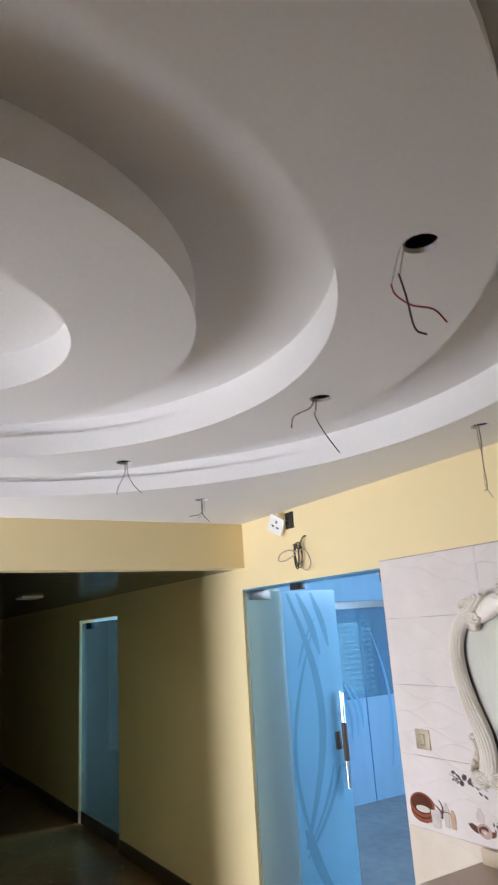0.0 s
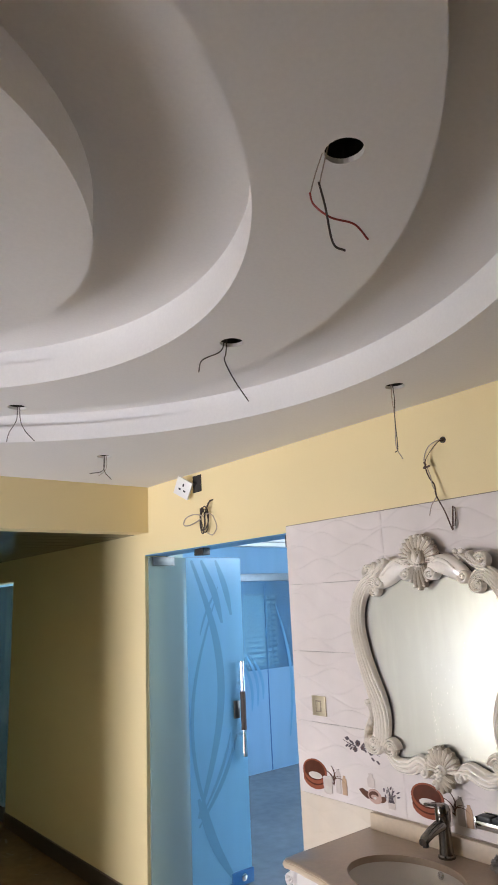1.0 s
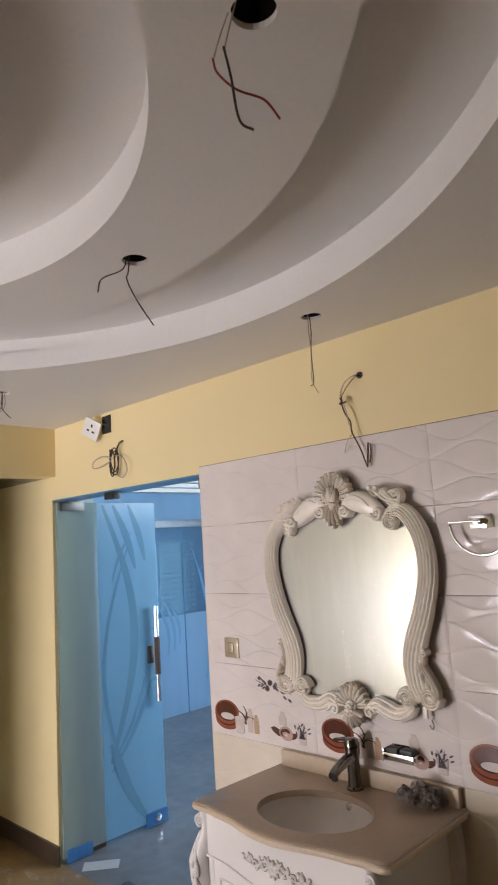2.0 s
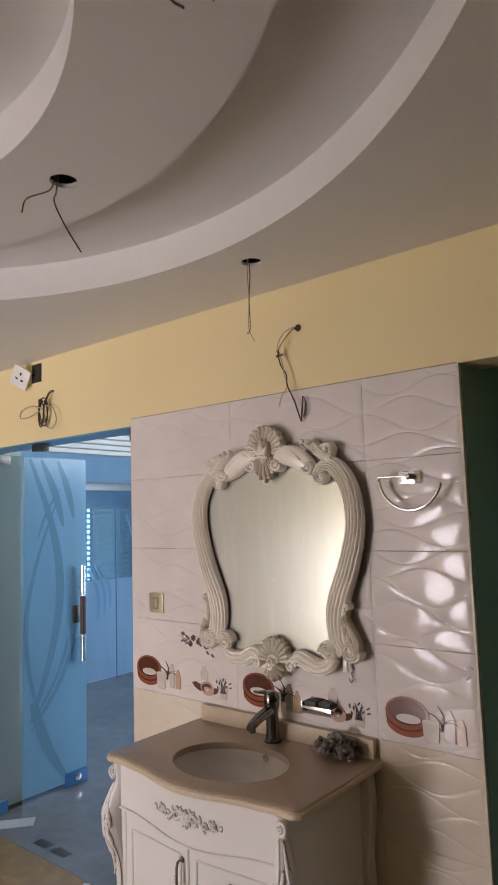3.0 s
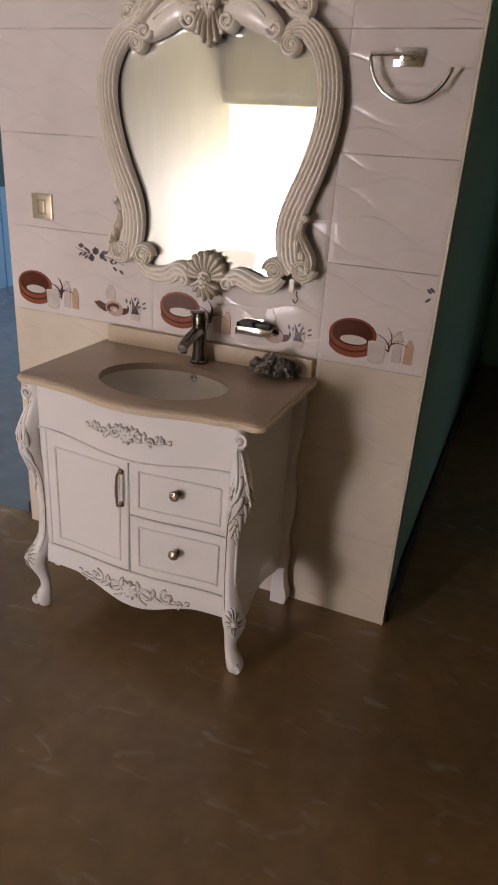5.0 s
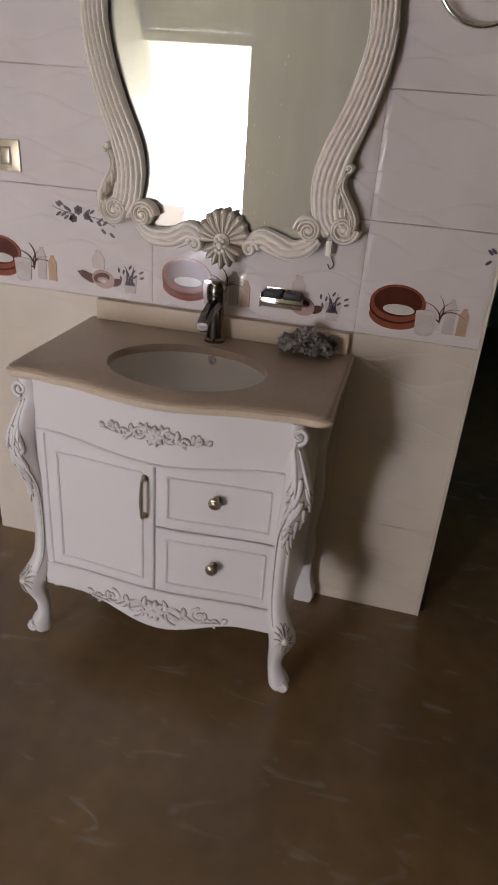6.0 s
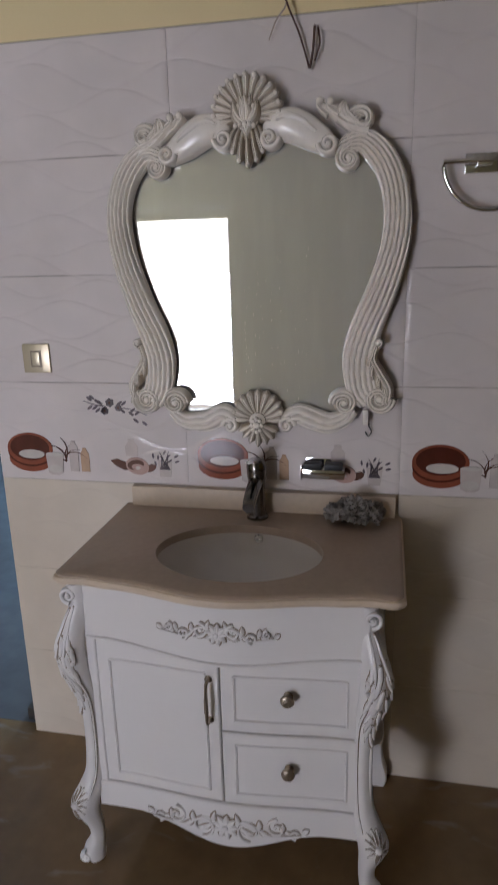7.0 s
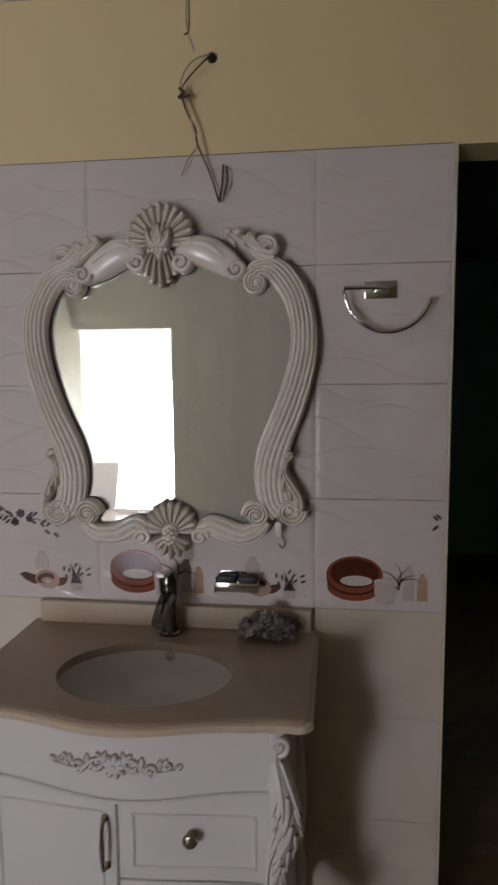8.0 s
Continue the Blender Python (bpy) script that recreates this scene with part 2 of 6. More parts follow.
def box(bm, lo, hi, bevel=0.0, mi=0):
    vs = [bm.verts.new((x, y, z)) for x in (lo[0], hi[0]) for y in (lo[1], hi[1]) for z in (lo[2], hi[2])]
    fs = [bm.faces.new([vs[i] for i in q]) for q in ((0, 1, 3, 2), (4, 6, 7, 5), (0, 4, 5, 1), (2, 3, 7, 6), (0, 2, 6, 4), (1, 5, 7, 3))]
    for f in fs:
        f.material_index = mi
    if bevel:
        es = list({e for f in fs for e in f.edges})
        bmesh.ops.bevel(bm, geom=es, offset=bevel, segments=2, profile=0.6, affect="EDGES")
    return bm


def boxes(*lohi, bevel=0.0):
    bm = bmesh.new()
    for lo, hi in lohi:
        box(bm, lo, hi, bevel)
    return bm


def smooth_path(pts, n=10):
    """Catmull-Rom through the given points."""
    P = [Vector(p) for p in pts]
    P = [P[0] * 2 - P[1]] + P + [P[-1] * 2 - P[-2]]
    out = []
    for i in range(1, len(P) - 2):
        a, b, c, d = P[i - 1:i + 3]
        for k in range(n):
            t = k / n
            out.append(0.5 * (2 * b + (c - a) * t + (2 * a - 5 * b + 4 * c - d) * t * t + (3 * b - a - 3 * c + d) * t ** 3))
    out.append(P[-2].copy())
    return out


def tube(bm, pts, r, sides=6, taper=None):
    pts = [Vector(p) for p in pts]
    rings = []
    up = Vector((0.31, 0.17, 0.93)).normalized()
    for i, p in enumerate(pts):
        d = (pts[min(i + 1, len(pts) - 1)] - pts[max(i - 1, 0)]).normalized()
        u = d.cross(up)
        if u.length < 1e-3:
            u = d.cross(Vector((1, 0, 0)))
        u.normalize()
        v = d.cross(u)
        rr = r if taper is None else r * taper(i / (len(pts) - 1))
        rings.append([bm.verts.new(p + (u * math.cos(a) + v * math.sin(a)) * rr) for a in (2 * math.pi * k / sides for k in range(sides))])
    for a, b in zip(rings, rings[1:]):
        for k in range(sides):
            bm.faces.new((a[k], a[(k + 1) % sides], b[(k + 1) % sides], b[k]))
    bm.faces.new(rings[0][::-1])
    bm.faces.new(rings[-1])
    return bm


def lathe(bm, prof, origin, axis="z", seg=24, mi=0):
    """Revolve (radius, height) pairs round an axis through origin."""
    o = Vector(origin)
    rings = []
    for r, h in prof:
        ring = []
        for k in range(seg):
            a = 2 * math.pi * k / seg
            c, s = math.cos(a) * max(r, 1e-4), math.sin(a) * max(r, 1e-4)
            ring.append(bm.verts.new(o + Vector({"z": (c, s, h), "x": (h, c, s), "y": (c, h, s)}[axis])))
        rings.append(ring)
    for a, b in zip(rings, rings[1:]):
        for k in range(seg):
            f = bm.faces.new((a[k], a[(k + 1) % seg], b[(k + 1) % seg], b[k]))
            f.material_index = mi
    bm.faces.new(rings[0][::-1]).material_index = mi
    bm.faces.new(rings[-1]).material_index = mi
    return bm


def relief(bm, pts, width, height, x0, flutes=0, twist=0.0, nu=18, out=-1.0, deep=0.38):
    """A domed moulding swept along a path of (y, z) on a wall face at x0, with flutes that wind round it. width(s), height(s)."""
    P = [Vector((p[0], p[1])) for p in pts]
    rows = []
    for i, p in enumerate(P):
        s = i / (len(P) - 1)
        d = (P[min(i + 1, len(P) - 1)] - P[max(i - 1, 0)]).normalized()
        nrm = Vector((-d.y, d.x))
        w, h = width(s), height(s)
        row = []
        for k in range(nu + 1):
            u = -1 + 2 * k / nu
            dome = math.sqrt(max(0.0, 1 - u * u)) ** 0.55
            rib = 1.0 - (deep * (1 - abs(math.sin(math.pi * (flutes * (u + 1) / 2 + twist * s))) ** 0.7) if flutes else 0)
            q = p + nrm * (w * u)
            row.append(bm.verts.new((x0 + out * h * dome * rib, q.x, q.y)))
        rows.append(row)
    for a, b in zip(rows, rows[1:]):
        for k in range(nu):
            bm.faces.new((a[k], a[k + 1], b[k + 1], b[k]))
    for row in (rows[0], rows[-1]):
        try:
            bm.faces.new(row)
        except ValueError:
            pass
    return bm


def spiral(cy, cz, r, turns=1.4, start=0.0, hand=1, n=26, r_end=0.15):
    return [(cy + r * (1 - (1 - r_end) * i / n) * math.cos(start + hand * 2 * math.pi * turns * i / n),
             cz + r * (1 - (1 - r_end) * i / n) * math.sin(start + hand * 2 * math.pi * turns * i / n)) for i in range(n + 1)]


def petal(bm, y, z, length, width, angle, x0, height, out=-1.0, nu=6, ns=7, curl=0.0, blunt=False):
    """A pointed leaf in relief with a mid crease."""
    rows = []
    for i in range(ns + 1):
        s = i / ns
        w = width * math.sin(math.pi * min(1.0, 0.12 + 0.88 * s)) ** 0.8 + 0.0004
        if blunt:
            w = width * (0.30 + 0.70 * s) * math.sqrt(max(0.0, 1 - max(0.0, (s - 0.72) / 0.28) ** 2)) + 0.0004
        a = angle + curl * s
        cy, cz = y + math.cos(a) * length * s, z + math.sin(a) * length * s
        row = []
        for k in range(nu + 1):
            u = -1 + 2 * k / nu
            h = height * (0.35 + 0.65 * math.sin(math.pi * (0.15 + 0.7 * s))) * (1 - u * u) ** 0.6 * (0.72 + 0.28 * abs(u) ** 0.5)
            row.append(bm.verts.new((x0 + out * h, cy - math.sin(a) * w * u, cz + math.cos(a) * w * u)))
        rows.append(row)
    for a, b in zip(rows, rows[1:]):
        for k in range(nu):
            bm.faces.new((a[k], a[k + 1], b[k + 1], b[k]))
    return bm


def bead(bm, x, y, z, r):
    m = Matrix.Translation((x, y, z))
    bmesh.ops.create_icosphere(bm, subdivisions=2, radius=r, matrix=m)
    return bm


def oval(a, b, n=96, cx=CX, cy=CY):
    return [(cx + a * math.cos(2 * math.pi * k / n), cy + b * math.sin(2 * math.pi * k / n)) for k in range(n)]


def sheet(bm, loops, z, rise, mi=0):
    """A flat sheet at height z bounded by loops (first the outline, then holes), with rims that rise by rise[i]."""
    edges = []
    for lp, up in zip(loops, rise):
        vs = [bm.verts.new((x, y, z)) for x, y in lp]
        edges += [bm.edges.new((vs[i], vs[(i + 1) % len(vs)])) for i in range(len(vs))]
        if up:
            ws = [bm.verts.new((x, y, z + up)) for x, y in lp]
            for i in range(len(vs)):
                j = (i + 1) % len(vs)
                bm.faces.new((vs[i], vs[j], ws[j], ws[i])).material_index = mi
    bmesh.ops.triangle_fill(bm, use_beauty=True, use_dissolve=False, edges=edges)
    return bm


# ---- structure: floor, walls, beam ----
structure("floor", boxes(((-6.5, -2.0, -0.12), (8.2, 13.2, 0.0))), M_FLOOR, "brown polished floor with pale scuffs", "floor")

bm = boxes(((WALL, SOUTH - 0.15, 0), (BACK, PASS_S, 2.75)), ((WALL, PASS_S, PASS_H), (BACK, PASS_N, 2.75)),
           ((WALL, PASS_N, 0), (BACK, DOOR_S, 2.75)), ((WALL, DOOR_S, DOOR_H), (BACK, DOOR_N, 2.75)),
           ((WALL, DOOR_N, 0), (BACK, 6.75, 2.75)), ((WALL, 6.75, 2.02), (BACK, 7.95, 2.75)), ((WALL, 7.95, 0), (BACK, 12.2, 2.75)))
wall_east = structure("wall_east", bm, M_YELLOW, "smooth yellow painted plaster wall", "wall")
structure("wall_north", boxes(((REAR - 0.15, NORTH, 0), (0.72, NORTH + 0.15, 2.75))), M_WALL_DIMMED, "cream painted wall, colour darkened against the doorway light", "wall")
structure("beam", boxes(((0.72, NORTH, 2.215), (WALL, NORTH + 0.15, 2.75))), M_YELLOW, "yellow painted beam over the corridor mouth", "beam")
structure("wall_west", boxes(((REAR - 0.15, SOUTH - 0.15, 0), (REAR, 3.33, 2.75)), ((REAR - 0.15, 3.33, 1.925), (REAR, NORTH, 2.75))), M_WALL_LIFTED, "pale cream wall, colour lightened for glare, with a bright doorway", "wall")
# unseen wall; its ochre is picked to bounce warm light back
structure("wall_south", boxes(((REAR, SOUTH - 0.15, 0), (WALL, SOUTH, 2.75))), M_SOUTH, "unseen ochre yellow wall that bounces warm light", "wall")
# corridor
structure("wall_corridor_west", boxes(((0.57, NORTH + 0.15, 0), (0.72, 12.2, 2.6))), M_YELLOW, "yellow corridor wall in shade", "wall")
structure("wall_corridor_end", boxes(((0.72, 12.05, 0), (WALL, 12.2, 2.6))), M_YELLOW, "corridor end wall in shade", "wall")
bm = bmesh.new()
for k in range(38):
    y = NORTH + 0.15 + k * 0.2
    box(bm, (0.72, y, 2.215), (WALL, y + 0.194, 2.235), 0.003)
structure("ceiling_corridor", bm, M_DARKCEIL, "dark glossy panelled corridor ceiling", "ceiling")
structure("baseboard", boxes(((WALL - 0.014, DOOR_N - 0.012, 0), (WALL, 6.74, 0.105)), ((WALL - 0.014, 7.96, 0), (WALL, 12.05, 0.105))), M_BASE, "dark brown tiled skirting", "skirting")
structure("baseboard_room", boxes(((REAR, SOUTH, 0), (REAR + 0.014, 3.24, 0.105)), ((REAR + 0.03, NORTH - 0.014, 0), (0.72, NORTH, 0.105)), ((REAR + 0.02, SOUTH, 0), (WALL, SOUTH + 0.014, 0.105))), M_BASE, "dark brown tiled skirting", "skirting")

# ---- structure: the stepped oval ceiling ----
HOLES_RING = [(1.283, 1.262), (1.667, 2.111), (1.352, 3.118)]
HOLES_FIELD = [(2.369, 2.038), (1.975, 3.600)]


def round_hole(c, r=0.037, n=24):
    return [(c[0] + r * math.cos(2 * math.pi * k / n), c[1] + r * math.sin(2 * math.pi * k / n)) for k in range(n)]


bm = bmesh.new()
rect = [(REAR, SOUTH), (WALL, SOUTH), (WALL, NORTH), (REAR, NORTH)]
sheet(bm, [rect, oval(1.925, 1.69, 128)] + [round_hole(c) for c in HOLES_FIELD], FIELD, [0, 0.075] + [0.012] * 2)
# step at half height of the outer cove
o1, o2 = oval(1.925, 1.69, 128), oval(1.945, 1.71, 128)
v1 = [bm.verts.new((x, y, FIELD + 0.075)) for x, y in o1]
v2 = [bm.verts.new((x, y, FIELD + 0.075)) for x, y in o2]
v3 = [bm.verts.new((x, y, COVE_OUT)) for x, y in o2]
for i in range(128):
    j = (i + 1) % 128
    bm.faces.new((v1[i], v1[j], v2[j], v2[i]))
    bm.faces.new((v2[i], v2[j], v3[j], v3[i]))
sheet(bm, [oval(1.945, 1.71, 128), oval(1.36, 1.28, 128)], COVE_OUT, [0, 0.06])
sheet(bm, [oval(1.54, 1.48, 128), oval(1.20, 1.128, 128)] + [round_hole(c) for c in HOLES_RING], RING, [0.055, 0.085] + [0.012] * 3)
i1, i2 = oval(1.20, 1.128, 128), oval(1.215, 1.143, 128)
v1 = [bm.verts.new((x, y, RING + 0.085)) for x, y in i1]
v2 = [bm.verts.new((x, y, RING + 0.085)) for x, y in i2]
v3 = [bm.verts.new((x, y, COVE + 0.02)) for x, y in i2]
for i in range(128):
    j = (i + 1) % 128
    bm.faces.new((v1[i], v1[j], v2[j], v2[i]))
    bm.faces.new((v2[i], v2[j], v3[j], v3[i]))
sheet(bm, [oval(0.81, 0.79, 96, 0.335, 2.185), oval(0.484, 0.462, 96, 0.335, 2.185)], 2.585, [0.12, 0.12])
ceiling = structure("ceiling", bm, M_WHITE, "white stepped plaster ceiling with oval hanging rings", "ceiling")
structure("ceiling_upper", boxes(((REAR, SOUTH, COVE + 0.02), (WALL, NORTH, COVE + 0.10))), M_WHITE, "white ceiling above the coves", "ceiling")
# cups painted near-black in place of the shade inside the holes
for c, z in [(c, RING) for c in HOLES_RING] + [(c, FIELD) for c in HOLES_FIELD]:
    bm = bmesh.new()
    rings = []
    for r, h in ((0.0375, 0.012), (0.05, 0.014), (0.05, 0.11)):
        rings.append([bm.verts.new((x, y, z + h)) for x, y in round_hole(c, r)])
    for a, b in zip(rings, rings[1:]):
        for k in range(24):
            bm.faces.new((a[k], a[(k + 1) % 24], b[(k + 1) % 24], b[k]))
    bm.faces.new(rings[-1])
    structure("lamp_cutout", bm, M_HOLE_SHADE, "round downlight cut-out, its lining painted dark as shade", "ceiling hole")

# ---- structure: rooms behind ----
structure("wall_far_room", boxes(((2.81, 2.2, 0), (2.82, DOOR_S - 0.02, 2.7)), ((2.81, DOOR_N + 0.03, 0), (2.82, 6.73, 2.7)), ((2.81, 7.97, 0), (2.82, 8.2, 2.7)), ((2.81, 2.05, 0), (7.5, 2.2, 2.7)),
                                 ((7.45, 2.2, 0), (7.6, 8.2, 0.5)), ((7.45, 2.2, 2.2), (7.6, 8.2, 2.7)), ((7.45, 2.2, 0.5), (7.6, 3.9, 2.2)), ((7.45, 5.9, 0.5), (7.6, 8.2, 2.2))), M_BLUEWALL, "pale blue painted wall", "wall")
structure("wall_window", boxes(((2.82, 8.2, 0), (6.25, 8.35, 2.7)), ((7.08, 8.2, 0), (7.6, 8.35, 2.7)), ((6.25, 8.2, 0), (7.08, 8.35, 0.80)), ((6.25, 8.2, 1.85), (7.08, 8.35, 2.7))), M_BLUEWALL, "pale blue wall with a louvred window", "wall")
structure("ceiling_far_room", boxes(((2.80, 2.05, 2.52), (7.6, 8.35, 2.72))), M_WHITE, "white ceiling", "ceiling")
bm = bmesh.new()
for k in range(4):
    box(bm, (2.82, 6.32 - 0.09 * k, 2.340 + 0.045 * k), (7.45, 6.44, 2.384 + 0.045 * k), 0.008)
structure("trim", bm, M_WHITE, "stepped white plaster cornice", "cornice")
structure("baseboard_far", boxes(((2.82, DOOR_N + 0.04, 0), (2.834, 6.40, 0.11)), ((2.834, 8.186, 0), (7.45, 8.2, 0.11))), M_BASE, "dark skirting", "skirting")
# blue-grey tint puts the far room's blue light into the floor colour
structure("floor_far_room", boxes(((2.674, DOOR_S + 0.008, -0.02), (2.822, DOOR_N - 0.004, 0.002)), ((2.822, 2.2, -0.02), (7.45, 8.2, 0.002))), M_FARFLOOR, "polished floor, tinted blue-grey for the blue light on it", "floor")
# passage beside the tiles
structure("wall_passage_north", boxes(((BACK, PASS_N, 0), (6.4, PASS_N + 0.12, 2.7))), M_TEAL, "teal painted passage wall", "wall")
structure("wall_passage_reveal", boxes(((WALL, PASS_N - 0.010, 0), (BACK, PASS_N - 0.002, PASS_H))), M_TEAL, "teal painted reveal", "wall")
structure("wall_passage_south", boxes(((BACK, PASS_S - 0.12, 0), (3.3, PASS_S, 2.7)), ((4.3, PASS_S - 0.12, 0), (6.4, PASS_S, 2.7)), ((3.3, PASS_S - 0.12, 2.1), (4.3, PASS_S, 2.7))), M_TEAL, "teal painted passage wall", "wall")
structure("wall_passage_end", boxes(((6.4, PASS_S - 0.12, 0), (6.5, PASS_N + 0.12, 2.7))), M_TEAL, "dark end of the passage", "wall")
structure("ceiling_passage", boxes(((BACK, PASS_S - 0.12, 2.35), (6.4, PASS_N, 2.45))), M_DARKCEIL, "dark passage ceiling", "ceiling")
structure("baseboard_passage", boxes(((WALL + 0.02, PASS_N - 0.024, 0), (6.4, PASS_N - 0.011, 0.11))), M_BASE, "dark skirting", "skirting")
# light outside the doorway
structure("backdrop", boxes(((-6.0, -1.5, -0.1), (-5.9, 9.0, 5.0))), m_out, "bright overcast daylight outside", "backdrop")

# ---- the vanity wall's relief tiles ----
ROWS_Z = [0.0, 0.325, 0.625, 0.925, 1.225, 1.525, 1.825, 2.105]
COLS_Y = [1.455, 1.790, 2.387, 2.985]


def wave(y, z, strong):
    """Height of the glaze: crest lines that sway against each other and enclose hollow leaf shapes."""
    u = (y - 1.455) / 0.30
    v = z / 0.056 + 0.35 * math.sin(1.7 * u + 0.9 * z) + 0.22 * math.sin(0.8 * u + 7.0 * z)
    n0 = math.floor(v)
    best = []
    for n in range(n0 - 2, n0 + 4):
        sway = 0.47 * math.cos(2 * math.pi * (u * 0.80 + 0.17 * math.sin(1.3 * n))) + 0.10 * math.sin(2.4 * n + 3 * u)
        best.append(n + (sway if n % 2 else -sway))
    best.sort()
    for lo, hi in zip(best, best[1:]):
        if lo <= v <= hi:
            gap = hi - lo
            s = (v - lo) / max(gap, 1e-4)
            deep = min(1.0, gap / 1.15)
            pillow = 1 - abs(2 * s - 1) ** 2.2
            groove = math.exp(-(min(v - lo, hi - v) / 0.050) ** 2)
            return strong * (0.10 + 0.46 * deep * pillow + 0.48 * deep * s) - 0.0008 * groove * min(1.0, gap / 0.4)
    return strong


def tile_mesh(bm, y0, y1, z0, z1, strong):
    g = 0.0003
    ny, nz = max(4, int((y1 - y0) / 0.008)), max(4, int((z1 - z0) / 0.0016))
    grid = []
    for i in range(nz + 1):
        row = []
        for k in range(ny + 1):
            y, z = y0 + g + (y1 - y0 - 2 * g) * k / ny, z0 + g + (z1 - z0 - 2 * g) * i / nz
            edge = 0.0006 if (k in (0, ny) or i in (0, nz)) else 0.0
            row.append(bm.verts.new((TILE + edge - (0.0 if edge else wave(y, z, strong)), y, z)))
        grid.append(row)
    for a, b in zip(grid, grid[1:]):
        for k in range(ny):
            bm.faces.new((a[k], a[k + 1], b[k + 1], b[k]))
    loop = grid[0] + [r[-1] for r in grid[1:]] + grid[-1][-2::-1] + [r[0] for r in grid[-2:0:-1]]
    back = [bm.verts.new((WALL - 0.002, v.co.y, v.co.z)) for v in loop]
    for i in range(len(loop)):
        j = (i + 1) % len(loop)
        bm.faces.new((loop[i], loop[j], back[j], back[i]))
    return bm


tiles = thing("wall_tiling", (TILE, 2.22, 0), "glossy pinkish white relief tiles with a printed bathroom border", "wall tiling", kind="structure")
part("grout_bed", boxes(((WALL - 0.008, PASS_N, 0), (WALL - 0.0005, DOOR_S, 2.102))), M_GROUT, tiles, "thin grey grout bed", smooth=False)
for r in range(7):
    for c in range(3):
        strong = 0.0030 if r == 3 else (0.0036 if r > 3 else 0.0013)
        part("tile", tile_mesh(bmesh.new(), COLS_Y[c], COLS_Y[c + 1], ROWS_Z[r], ROWS_Z[r + 1], strong), M_TILE if r >= 3 else M_TILE_LOW, tiles)
part("edge_strip", boxes(((TILE - 0.002, PASS_N - 0.008, 0), (WALL + 0.01, PASS_N, 2.105)), bevel=0.002), M_TILE_LOW, tiles, "cream tile edge strip")
part("top_line", boxes(((TILE + 0.004, PASS_N, 2.105), (WALL, DOOR_S, 2.108))), M_GILT, tiles, "thin brown line over the tiles")

PX = TILE - 0.0042   # printed motifs lie on the glaze


def blob(y, z, a, b, material, name, layer=0, n=28, tilt=0.0, y_cut=-9.0):
    bm = bmesh.new()
    x = PX - 0.0004 * layer
    pts = []
    for k in range(n):
        t = 2 * math.pi * k / n
        u, v = a * math.cos(t), b * math.sin(t)
        pts.append((max(y + u * math.cos(tilt) - v * math.sin(tilt), y_cut), z + u * math.sin(tilt) + v * math.cos(tilt)))
    front = [bm.verts.new((x, p, q)) for p, q in pts]
    rear = [bm.verts.new((x + 0.0058, p, q)) for p, q in pts]
    bm.faces.new(front)
    for k in range(n):
        bm.faces.new((front[k], front[(k + 1) % n], rear[(k + 1) % n], rear[k]))
    return part(name, bm, material, tiles, smooth=False)


def print_shape(pts, material, name, layer=1):
    """A printed outline of (y, z) corners on the glaze."""
    bm = bmesh.new()
    x = PX - 0.0004 * layer
    pts = [(max(p, PASS_N + 0.003), q) for p, q in pts]
    front = [bm.verts.new((x, p, q)) for p, q in pts]
    rear = [bm.verts.new((x + 0.0058, p, q)) for p, q in pts]
    bm.faces.new(front)
    n = len(pts)
    for k in range(n):
        bm.faces.new((front[k], front[(k + 1) % n], rear[(k + 1) % n], rear[k]))
    return part(name, bm, material, tiles, smooth=False)


def print_twig(y, z, length, angle, sway, width, material, name, layer=2):
    """A thin tapering printed stroke that bends on its way."""
    n = 7
    mid = [(y + math.cos(angle + sway * k / n) * length * k / n, z + math.sin(angle + sway * k / n) * length * k / n) for k in range(n + 1)]
    off = [width * (1 - 0.8 * k / n) for k in range(n + 1)]
    nx, nz = -math.sin(angle + sway / 2), math.cos(angle + sway / 2)
    return print_shape([(p + nx * w, q + nz * w) for (p, q), w in zip(mid, off)] + [(p - nx * w, q - nz * w) for (p, q), w in reversed(list(zip(mid, off)))], material, name, layer)


